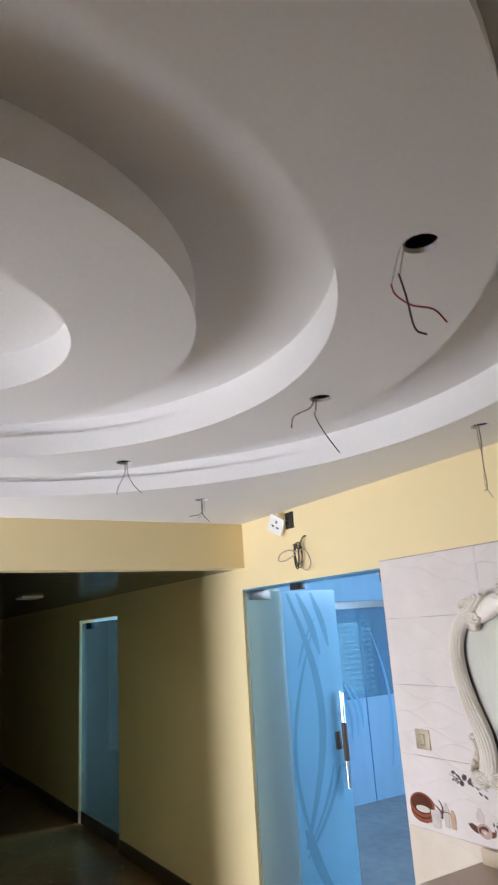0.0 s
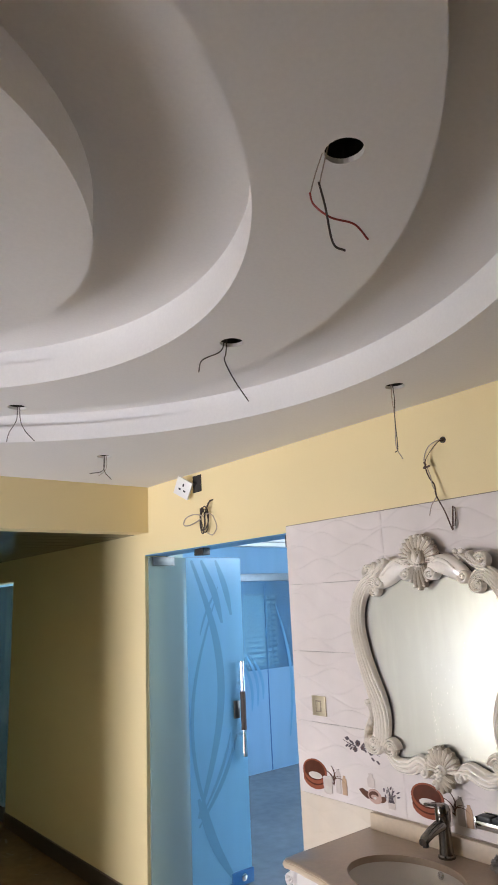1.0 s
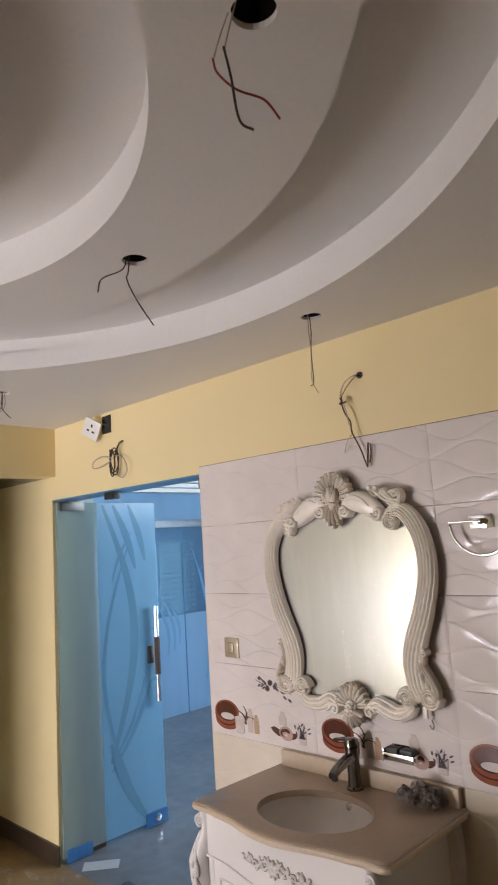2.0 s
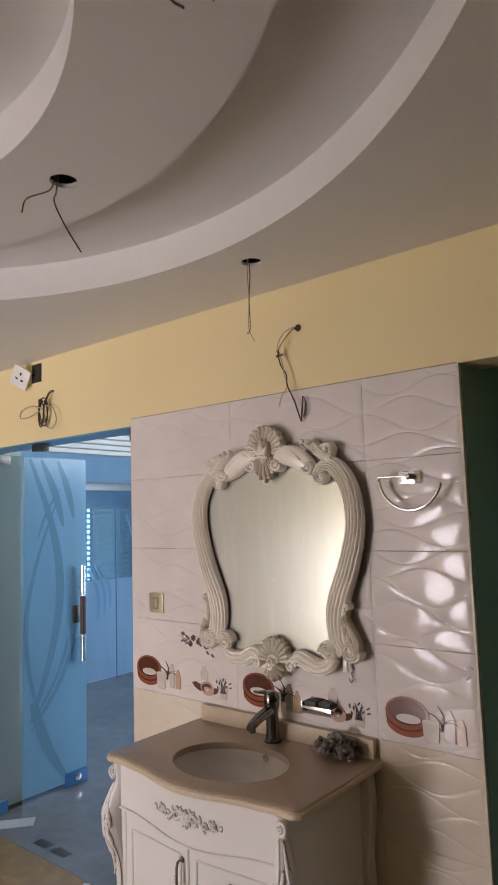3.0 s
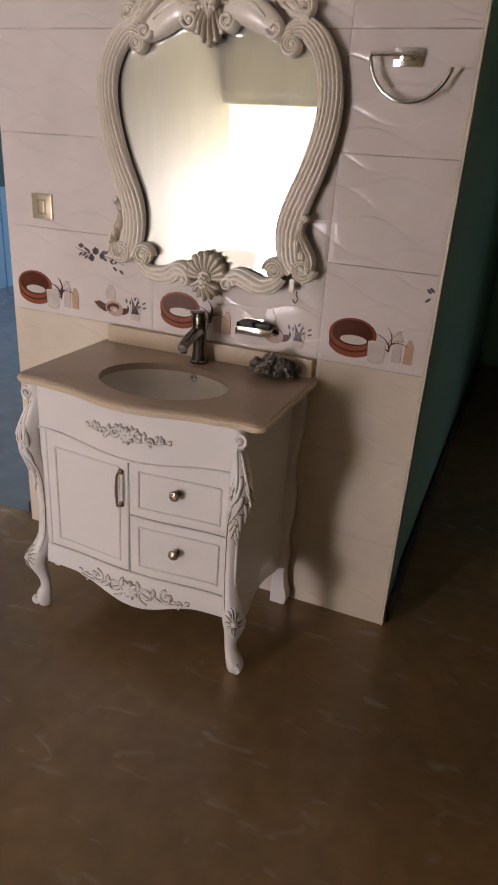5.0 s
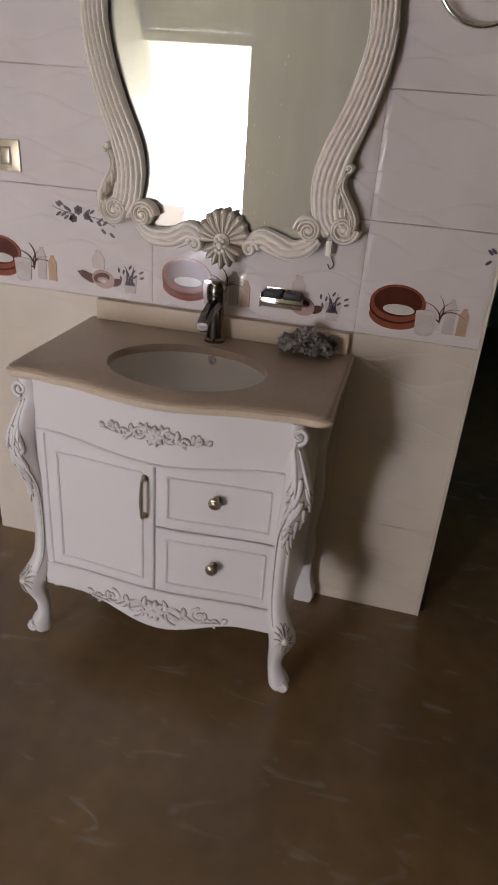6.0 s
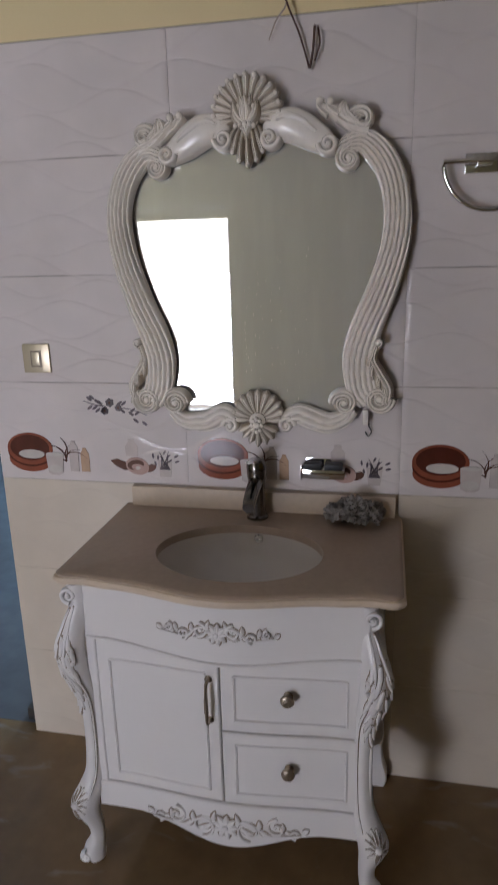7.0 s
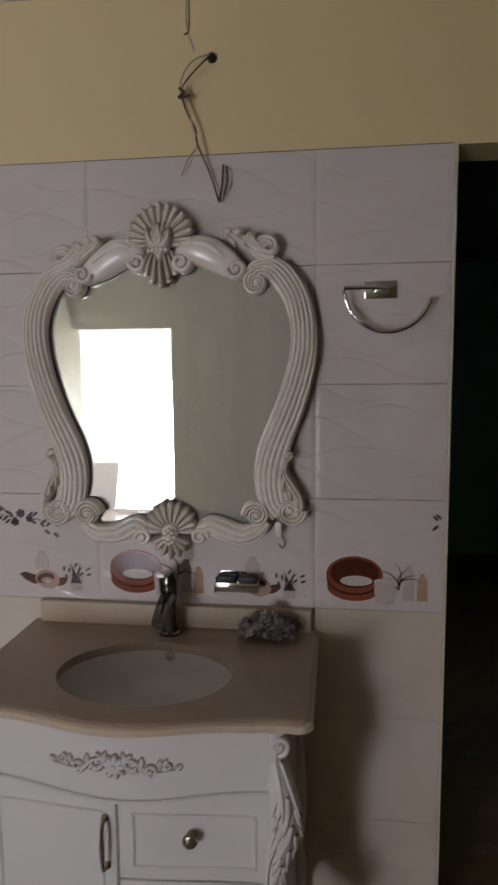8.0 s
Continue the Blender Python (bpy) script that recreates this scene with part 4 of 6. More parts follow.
# ---- counter top with basin ----
top = thing("washbasin_top", (2.38, VY, 0.835), "beige stone counter with an oval basin and upstand", "washbasin")


def top_front(y):
    d = abs(y - VY)
    return 2.160 - bow(y, 0.045, 0.27) + (0.010 * math.sin(math.pi * (d - 0.27) / 0.13) if d > 0.27 else 0.0) + (0.034 * (1 - math.sqrt(max(0.0, 1 - ((d - 0.367) / 0.034) ** 2))) if d > 0.367 else 0.0)


HALF = 0.401
outline = [(2.634, VY - HALF)] + [(top_front(VY - HALF + 0.002), VY - HALF)] + [(top_front(y), y) for y in (VY - HALF + 2 * HALF * k / 130 for k in range(1, 130))] + [(top_front(VY + HALF - 0.002), VY + HALF), (2.634, VY + HALF)]
BX, BY, BA, BB = 2.348, VY - 0.006, 0.162, 0.208
ell = [(BX + BA * math.cos(2 * math.pi * k / 48), BY + BB * math.sin(2 * math.pi * k / 48)) for k in range(48)]


def shrink(loop, d):
    return [(x + (d if x < 2.6 else 0.0), VY + (y - VY) * (1 - d / HALF)) for x, y in loop]


bm = bmesh.new()
sheet(bm, [shrink(outline, 0.009), ell], TOP, [0, -0.022])
levels = [(0.009, TOP), (0.004, TOP - 0.002), (0.001, TOP - 0.005), (0.002, TOP - 0.008)]
rings = [[bm.verts.new((x, y, z)) for x, y in shrink(outline, d)] for d, z in levels]
for a, b in zip(rings, rings[1:]):
    for i in range(len(a)):
        bm.faces.new((a[i], a[(i + 1) % len(a)], b[(i + 1) % len(a)], b[i]))
bmesh.ops.remove_doubles(bm, verts=bm.verts[:], dist=0.0002)
part("counter", bm, M_MARBLE, top, "polished beige stone slab")
bm = bmesh.new()
rings = [[bm.verts.new((x, y, z)) for x, y in shrink(outline, d)] for d, z in ((0.002, TOP - 0.008), (-0.003, TOP - 0.011), (-0.005, TOP - 0.018), (-0.002, TOP - 0.026), (0.010, TOP - 0.032))]
for a, b in zip(rings, rings[1:]):
    for i in range(len(a)):
        bm.faces.new((a[i], a[(i + 1) % len(a)], b[(i + 1) % len(a)], b[i]))
part("counter_edge", bm, M_MARBLE_EDGE, top, "cream ogee counter edge")
bm = bmesh.new()
rings = []
for k in range(15):
    a = math.pi / 2 * k / 14
    f, z = math.cos(a) ** 0.6 if k < 14 else 0.05, TOP - 0.020 - 0.135 * math.sin(a)
    rings.append([bm.verts.new((BX + (BA + 0.004) * f * math.cos(t), BY + (BB + 0.004) * f * math.sin(t), z)) for t in (2 * math.pi * j / 48 for j in range(48))])
for a, b in zip(rings, rings[1:]):
    for j in range(48):
        bm.faces.new((a[j], a[(j + 1) % 48], b[(j + 1) % 48], b[j]))
bm.faces.new(rings[-1])
part("basin", bm, M_CERAMIC, top, "glossy oval undermount basin")
bm = bmesh.new()
lathe(bm, [(0.024, TOP - 0.1545), (0.024, TOP - 0.151), (0.018, TOP - 0.149), (0.010, TOP - 0.150)], (BX, BY, 0), "z", 24)
part("drain", bm, M_CHROME, top, "chrome basin waste")
bm = lathe(bmesh.new(), [(0.0125, 0.004), (0.0125, -0.002), (0.0105, -0.004), (0.0065, -0.003), (0.0060, 0.002)], (BX + BA - 0.001, 2.158, TOP - 0.036), "x", 20)
part("overflow_ring", bm, M_CHROME, top, "chrome overflow ring")
bm = bmesh.new()
box(bm, (2.612, VY - 0.385, TOP), (2.634, VY + 0.372, 0.925), 0.004)
part("upstand", bm, M_MARBLE_EDGE, top, "cream stone upstand")

# ---- tap, cloth flower, wall fittings ----
tap = thing("basin_tap", (2.572, 2.172, TOP), "brushed bronze single-lever basin tap", "tap")
tx, ty = 2.572, 2.172
bm = lathe(bmesh.new(), [(0.030, 0), (0.030, 0.007), (0.025, 0.011), (0.0225, 0.04), (0.0225, 0.105), (0.027, 0.120), (0.027, 0.142), (0.020, 0.150)], (tx, ty, TOP), "z", 24)
part("tap_body", bm, M_BRONZE, tap)
bm = bmesh.new()
rows = []
for dx, z0, z1, w in ((0.012, 0.088, 0.128, 0.020), (-0.030, 0.088, 0.122, 0.019), (-0.075, 0.082, 0.110, 0.018), (-0.112, 0.070, 0.094, 0.017), (-0.124, 0.064, 0.086, 0.015)):
    ring_pts = [(math.cos(a), math.sin(a)) for a in (2 * math.pi * k / 16 for k in range(16))]
    rows.append([bm.verts.new((tx + dx, ty + w * abs(c) ** 0.7 * (1 if c > 0 else -1), TOP + (z0 + z1) / 2 + (z1 - z0) / 2 * abs(s) ** 0.7 * (1 if s > 0 else -1))) for c, s in ring_pts])
for a, b in zip(rows, rows[1:]):
    for k in range(16):
        bm.faces.new((a[k], a[(k + 1) % 16], b[(k + 1) % 16], b[k]))
bm.faces.new(rows[0]); bm.faces.new(rows[-1])
part("spout", bm, M_BRONZE, tap)
part("aerator", lathe(bmesh.new(), [(0.011, 0.058), (0.011, 0.072), (0.004, 0.073)], (tx - 0.110, ty, TOP), "z", 16), M_STEEL, tap)
bm = lathe(bmesh.new(), [(0.0275, 0.143), (0.0275, 0.152), (0.022, 0.166), (0.010, 0.172), (0.002, 0.173)], (tx, ty, TOP), "z", 20)
part("lever_cap", bm, M_BRONZE, tap)
bm = bmesh.new()
rows = []
for dx, z, w, h in ((0.014, 0.160, 0.012, 0.008), (-0.020, 0.171, 0.014, 0.008), (-0.055, 0.178, 0.012, 0.006), (-0.088, 0.186, 0.010, 0.005)):
    rows.append([bm.verts.new((tx + dx, ty + w * c, TOP + z + h * s)) for c, s in ((1, -0.5), (1, 0.5), (0.5, 1), (-0.5, 1), (-1, 0.5), (-1, -0.5), (-0.5, -1), (0.5, -1))])
for a, b in zip(rows, rows[1:]):
    for k in range(8):
        bm.faces.new((a[k], a[(k + 1) % 8], b[(k + 1) % 8], b[k]))
bm.faces.new(rows[0]); bm.faces.new(rows[-1])
part("lever", bm, M_BRONZE, tap)

flower = thing("bath_pouf", (2.565, 1.905, TOP), "grey-brown ruffled net bath pouf", "bath pouf")
rnd = random.Random(5)
bm = bmesh.new()
for bx, by, bz, br in ((2.560, 1.960, 0.026, 0.026), (2.585, 1.925, 0.036, 0.028), (2.545, 1.915, 0.030, 0.028), (2.575, 1.880, 0.034, 0.028), (2.550, 1.862, 0.024, 0.025), (2.590, 1.852, 0.026, 0.024), (2.562, 1.906, 0.052, 0.024)):
    for k in range(13):
        a, e = rnd.uniform(0, 2 * math.pi), rnd.uniform(-0.35, 1.45)
        nrm = Vector((math.cos(a) * math.cos(e), math.sin(a) * math.cos(e), math.sin(e)))
        c = Vector((bx, by, TOP + bz)) + nrm * br * 0.55
        u = nrm.cross(Vector((rnd.uniform(-1, 1), rnd.uniform(-1, 1), rnd.uniform(-1, 1)))).normalized()
        v = nrm.cross(u)
        n, w, r0 = 20, rnd.choice((3, 4, 5)), rnd.uniform(0.012, 0.018)
        spin = rnd.uniform(0, 6)
        rings = []
        for f, lift, wavy in ((0.15, -0.008, 0.0), (0.60, -0.001, 0.35), (0.95, 0.006, 1.0), (1.05, 0.0075, 1.1)):
            rings.append([bm.verts.new(c + nrm * (lift + 0.0050 * wavy * math.sin(w * t + spin)) + (u * math.cos(t) + v * math.sin(t)) * r0 * f * (1 + 0.18 * wavy * math.sin(2 * w * t + spin))) for t in (2 * math.pi * j / n for j in range(n))])
        for a1, b1 in zip(rings, rings[1:]):
            for j in range(n):
                bm.faces.new((a1[j], a1[(j + 1) % n], b1[(j + 1) % n], b1[j]))
for v in bm.verts:
    v.co.z = max(v.co.z, TOP + 0.001)
part("ruffled_net", bm, M_LOOFAH, flower)

bracket = thing("soap_shelf", (TILE, 1.995, 0.99), "small chrome wall holder with two dark slots", "soap shelf")
part("shelf_plate", boxes(((TILE - 0.052, 1.935, 0.978), (TILE - 0.003, 2.050, 1.004)), bevel=0.003), M_CHROME, bracket)
part("shelf_mount", boxes(((TILE - 0.004, 1.940, 0.972), (TILE + 0.001, 2.045, 1.022)), bevel=0.001), M_CHROME, bracket)
for y in (2.022, 1.966):
    part("slot_cup", boxes(((TILE - 0.048, y - 0.025, 1.002), (TILE - 0.010, y + 0.025, 1.020)), bevel=0.007), M_BLACK, bracket, "dark rounded slot")
part("end_cap", boxes(((TILE - 0.054, 2.049, 0.975), (TILE - 0.003, 2.054, 1.016)), bevel=0.002), M_CHROME, bracket)

ring = thing("towel_ring", (TILE, 1.63, 1.76), "chrome half-round towel ring on a square plate", "towel ring")
part("mount_plate", boxes(((TILE - 0.012, 1.588, 1.738), (TILE - 0.001, 1.668, 1.782)), bevel=0.003), M_CHROME, ring)
part("mount_post", boxes(((TILE - 0.050, 1.612, 1.750), (TILE - 0.011, 1.644, 1.770)), bevel=0.003), M_CHROME, ring)
bm = bmesh.new()
arc = [(TILE - 0.046, 1.61, 1.760), (TILE - 0.046, 1.66, 1.762), (TILE - 0.046, 1.718, 1.762)]
arc += [(TILE - 0.046, 1.612 + 0.106 * math.cos(a), 1.762 - 0.108 * math.sin(a)) for a in (math.pi * k / 24 * 0.92 for k in range(1, 25))]
tube(bm, arc, 0.0058, 10)
part("half_ring", bm, M_CHROME, ring)

sw = thing("light_switch", (TILE, 2.823, 1.296), "champagne square light switch with one rocker", "switch")
part("switch_plate", boxes(((TILE - 0.010, 2.781, 1.254), (TILE, 2.865, 1.338)), bevel=0.004), M_SWITCH, sw)
part("rocker", boxes(((TILE - 0.0135, 2.811, 1.276), (TILE - 0.009, 2.835, 1.314)), bevel=0.002), M_SWITCH, sw)
part("rocker_groove", boxes(((TILE - 0.0108, 2.806, 1.271), (TILE - 0.0095, 2.840, 1.319))), M_GILT, sw, smooth=False)

# ---- carved mirror ----
mir = thing("wall_mirror", (2.62, 2.18, 1.10), "carved ivory rococo mirror on the tiled wall", "mirror")
GX = 2.618
outline_m = smooth_path([(2.40, 1.80), (2.470, 1.790), (2.520, 1.700), (2.525, 1.590), (2.490, 1.45), (2.430, 1.33), (2.425, 1.20), (2.36, 1.14), (2.27, 1.13), (2.17, 1.14), (2.08, 1.13), (1.98, 1.15),
                         (1.925, 1.20), (1.905, 1.34), (1.870, 1.47), (1.835, 1.60), (1.835, 1.70), (1.870, 1.79), (1.95, 1.80), (2.02, 1.86), (2.09, 1.895), (2.17, 1.905), (2.26, 1.895), (2.33, 1.86), (2.40, 1.80)], 6)[:-1]
bm = bmesh.new()
f1 = [bm.verts.new((GX, p[0], p[1])) for p in outline_m]
bm.faces.new(f1)
glass = part("mirror_glass", bm, m_mirror, mir, "silvered mirror glass with dust and a painted glare veil", smooth=False)
bm = bmesh.new()
c0 = Vector((2.18, 1.50))
f1 = [bm.verts.new((GX + 0.002, c0.x + (p[0] - c0.x) * 1.02, c0.y + (p[1] - c0.y) * 1.02)) for p in outline_m]
f2 = [bm.verts.new((TILE - 0.001, v.co.y, v.co.z)) for v in f1]
bm.faces.new(f1)
for i in range(len(f1)):
    j = (i + 1) % len(f1)
    bm.faces.new((f1[i], f1[j], f2[j], f2[i]))
part("back_board", bm, M_DARKWOOD, mir, "dark wooden backing board", smooth=False)
RX = GX - 0.010   # the mouldings rise from here towards the room


def member(name, pts, w, h, flutes=5, twist=3.0, n=10, label=""):
    bm = bmesh.new()
    relief(bm, smooth_path(pts, n), w, h, RX, flutes, twist, max(20, 8 * flutes))
    ob = part(name, bm, M_FRAME, mir, label)
    # rear of the moulding, coloured dark for its shaded reflection along the inner edge
    bm = bmesh.new()
    P = [Vector((p[0], p[1])) for p in smooth_path(pts, n)]
    rows = []
    for i, p in enumerate(P):
        s = i / (len(P) - 1)
        d = (P[min(i + 1, len(P) - 1)] - P[max(i - 1, 0)]).normalized()
        q = Vector((-d.y, d.x)) * w(s) * 0.96
        rows.append([bm.verts.new((x, p.x + q.x * f, p.y + q.y * f)) for x, f in ((RX + 0.0005, -1), (RX + 0.0005, 1), (RX + 0.0050, 0.8), (RX + 0.0050, -0.8))])
    for a, b in zip(rows, rows[1:]):
        for k in range(4):
            bm.faces.new((a[k], a[(k + 1) % 4], b[(k + 1) % 4], b[k]))
    part("moulding_back", bm, M_DARKWOOD, ob, "moulding rear coloured dark in place of its shade", smooth=False)
    return ob


side_w = lambda s: 0.017 + 0.016 * min(1.0, s / 0.25) + 0.009 * math.exp(-((s - 0.80) / 0.22) ** 2)
side_h = lambda s: 0.026 + 0.010 * math.sin(math.pi * s)
member("side_moulding", [(2.400, 1.788), (2.412, 1.812), (2.448, 1.815), (2.488, 1.778), (2.519, 1.713), (2.527, 1.638), (2.513, 1.546), (2.483, 1.448), (2.448, 1.358), (2.437, 1.293), (2.447, 1.224), (2.470, 1.188)], side_w, side_h, 6, 3.0)
member("side_moulding", [(1.955, 1.790), (1.938, 1.813), (1.900, 1.818), (1.860, 1.783), (1.831, 1.728), (1.818, 1.653), (1.824, 1.573), (1.852, 1.473), (1.890, 1.373), (1.905, 1.300), (1.896, 1.230), (1.872, 1.196)], side_w, side_h, 6, -3.0)
# scrolled tops of the sides, and scrolls at their feet
for y, z, r, st, hd in ((2.414, 1.783, 0.026, math.pi / 2, 1), (1.936, 1.781, 0.027, math.pi / 2, -1), (2.478, 1.190, 0.036, 0.0, -1), (1.850, 1.202, 0.035, math.pi, 1), (2.398, 1.183, 0.034, math.pi, -1), (1.939, 1.189, 0.032, 0.0, 1)):
    bm = bmesh.new()
    relief(bm, spiral(y, z, r, 1.6, st, hd, 40, 0.1), lambda s: 0.012 - 0.004 * s, lambda s: 0.034 - 0.004 * s, RX, 2, 0, 16)
    bead(bm, RX - 0.024, y, z, r * 0.26)
    sc = part("scroll", bm, M_FRAME, mir)
    part("scroll_ground", lathe(bmesh.new(), [(r * 0.9, 0.0), (r * 0.9, -0.016), (r * 0.5, -0.018)], (RX, y, z), "x", 20), M_GLAZE, sc, "antique glaze in the scroll")
# arched top rails: fat comma leaves that end in a curl
rail_w = lambda s: 0.016 + 0.024 * math.sin(math.pi * min(1.0, 0.12 + 0.80 * s))
rail_h = lambda s: 0.026 + 0.012 * math.sin(math.pi * s)
low_w = lambda s: 0.017 + 0.013 * math.sin(math.pi * s)
member("top_rail", [(2.380, 1.808), (2.340, 1.832), (2.292, 1.860), (2.255, 1.862), (2.236, 1.842)], rail_w, rail_h, 0, 0)
member("top_rail", [(1.982, 1.812), (2.022, 1.838), (2.070, 1.862), (2.108, 1.860), (2.128, 1.838)], rail_w, rail_h, 0, 0)
for side, pts in ((1, [(2.352, 1.838), (2.318, 1.864), (2.284, 1.880), (2.256, 1.874)]), (-1, [(2.012, 1.842), (2.046, 1.868), (2.080, 1.880), (2.106, 1.872)])):
    bm = bmesh.new()
    relief(bm, smooth_path(pts, 8), lambda s: 0.003 + 0.006 * math.sin(math.pi * s), lambda s: 0.012, RX - 0.028, nu=8)
    part("rail_ridge", bm, M_FRAME, mir)
for y, z, r, st, hd in ((2.382, 1.811, 0.022, math.pi, 1), (2.238, 1.838, 0.024, 0.0, -1), (2.124, 1.835, 0.024, math.pi, 1), (1.984, 1.815, 0.024, 0.0, -1)):
    bm = bmesh.new()
    relief(bm, spiral(y, z, r, 1.5, st, hd, 34, 0.1), lambda s: 0.009 - 0.003 * s, lambda s: 0.040, RX, 0, 0, 10)
    bead(bm, RX - 0.032, y, z, r * 0.26)
    part("scroll", bm, M_FRAME, mir)
# lower rails
member("bottom_rail", [(2.410, 1.158), (2.372, 1.130), (2.312, 1.130), (2.268, 1.150), (2.244, 1.138), (2.236, 1.116)], low_w, rail_h, 3, 0.8)
member("bottom_rail", [(2.096, 1.120), (2.086, 1.142), (2.058, 1.154), (2.020, 1.142), (1.980, 1.132), (1.940, 1.146), (1.916, 1.172)], low_w, rail_h, 3, -0.8)
for y, z, st, hd in ((2.244, 1.122, 0.0, 1), (2.090, 1.128, math.pi, -1)):
    bm = bmesh.new()
    relief(bm, spiral(y, z, 0.023, 1.5, st, hd, 30, 0.1), lambda s: 0.009 - 0.003 * s, lambda s: 0.034, RX, 0, 0, 10)
    bead(bm, RX - 0.028, y, z, 0.007)
    part("scroll", bm, M_FRAME, mir)


def shell(cy, cz, r, r_in, a0, a1, n, name, crown=True):
    """A fan of fluted lobes with a bead at each tip, each lobe over its own glazed ground."""
    s = part(name, lathe(bmesh.new(), [(r_in * 1.1, 0.0), (r_in * 1.1, -0.030), (r_in * 0.7, -0.036)], (RX, cy, cz), "x", 20), M_FRAME, mir, "carved shell crest" if crown else "carved shell")
    for k in range(n):
        a = a0 + (a1 - a0) * k / (n - 1)
        rr = r * (1 - 0.16 * abs(2 * k / (n - 1) - 1) ** 2)
        bm = petal(bmesh.new(), cy + math.cos(a) * r_in, cz + math.sin(a) * r_in, rr - r_in, (a1 - a0) * r / n * 0.51, a, RX - 0.004, 0.036, blunt=True)
        bead(bm, RX - 0.030, cy + math.cos(a) * rr * 0.90, cz + math.sin(a) * rr * 0.90, r * 0.062)
        part("shell_lobe", bm, M_FRAME, s)
        part("lobe_ground", petal(bmesh.new(), cy + math.cos(a) * r_in * 0.5, cz + math.sin(a) * r_in * 0.5, rr - r_in * 0.5, (a1 - a0) * r / n * 0.78, a, RX, 0.033, blunt=True), M_GLAZE, s, "antique glaze between the lobes")
    return s


crest = shell(2.180, 1.886, 0.100, 0.030, -0.20, math.pi + 0.20, 15, "crest_shell")
# fluted pendant that tapers to a point, over a glazed ground
for k in range(7):
    o = k - 3
    ang, ln = -math.pi / 2 + o * 0.17, 0.096 - 0.014 * abs(o) - 0.004 * (k % 2)
    gl = petal(bmesh.new(), 2.178 + o * 0.0085, 1.866, ln + 0.003, 0.0130, ang, RX - 0.008, 0.033, blunt=True)
    g = part("pendant_ground", gl, M_GLAZE, mir, "antique glaze between the flutes")
    bm = petal(bmesh.new(), 2.178 + o * 0.0085, 1.864, ln, 0.0080, ang, RX - 0.012, 0.034, blunt=True)
    bead(bm, RX - 0.030, 2.178 + o * 0.0085 + math.cos(ang) * ln * 0.94, 1.864 + math.sin(ang) * ln * 0.94, 0.0062)
    part("pendant_flute", bm, M_FRAME, g, "carved ivory flute")
# acanthus leaves that hug the pendant and the crest
for y0, z0, ln, w, ang, cu in ((2.206, 1.885, 0.060, 0.013, math.pi - 0.15, -0.7), (2.154, 1.885, 0.060, 0.013, 0.15, 0.7), (2.200, 1.880, 0.052, 0.011, math.pi + 0.55, 0.6), (2.158, 1.880, 0.052, 0.011, -0.55, -0.6)):
    g = part("acanthus_ground", petal(bmesh.new(), y0, z0, ln + 0.006, w + 0.003, ang, RX - 0.018, 0.022, curl=cu), M_GLAZE, mir, "antique glaze round the leaf")
    part("acanthus_leaf", petal(bmesh.new(), y0, z0, ln, w, ang, RX - 0.022, 0.026, curl=cu), M_FRAME, g, "carved ivory leaf")
# tulip with a cup of three petals and two turned-out leaves
bm, gl = bmesh.new(), bmesh.new()
for a, ln, w, cu in ((math.pi / 2, 0.060, 0.016, 0.0), (math.pi / 2 - 0.42, 0.056, 0.012, 0.5), (math.pi / 2 + 0.42, 0.056, 0.012, -0.5), (0.35, 0.056, 0.011, 0.7), (math.pi - 0.35, 0.056, 0.011, -0.7)):
    petal(bm, 2.180, 1.868, ln, w, a, RX - 0.030, 0.026, curl=cu)
    petal(gl, 2.180, 1.867, ln + 0.005, w + 0.0035, a, RX - 0.026, 0.022, curl=cu)
for k in range(5):
    bead(bm, RX - 0.046, 2.180 + (k - 2) * 0.011, 1.866 - 0.002 * abs(k - 2), 0.0062)
tul = part("crest_flower", bm, M_FRAME, mir, "carved tulip at the crest")
part("flower_ground", gl, M_GLAZE, tul, "antique glaze round the tulip")
shell(2.168, 1.138, 0.084, 0.020, 0.05, math.pi - 0.05, 11, "base_shell", False)
bm = bmesh.new()
gl = bmesh.new()
for k in range(7):
    a = -math.pi / 2 + (k - 3) * 0.36
    petal(bm, 2.168, 1.136, 0.070 - 0.004 * abs(k - 3), 0.0085, a, RX - 0.016, 0.034, blunt=True)
    petal(gl, 2.168, 1.138, 0.074 - 0.004 * abs(k - 3), 0.0115, a, RX - 0.012, 0.028, blunt=True)
for k in range(8):
    bead(bm, RX - 0.044, 2.168 + 0.013 * math.cos(k * math.pi / 4), 1.130 + 0.018 * math.sin(k * math.pi / 4), 0.0062)
bead(bm, RX - 0.044, 2.168, 1.130, 0.011)
bf = part("base_flower", bm, M_FRAME, mir, "carved rosette with lower rays")
part("flower_ground", gl, M_GLAZE, bf, "antique glaze between the rays")


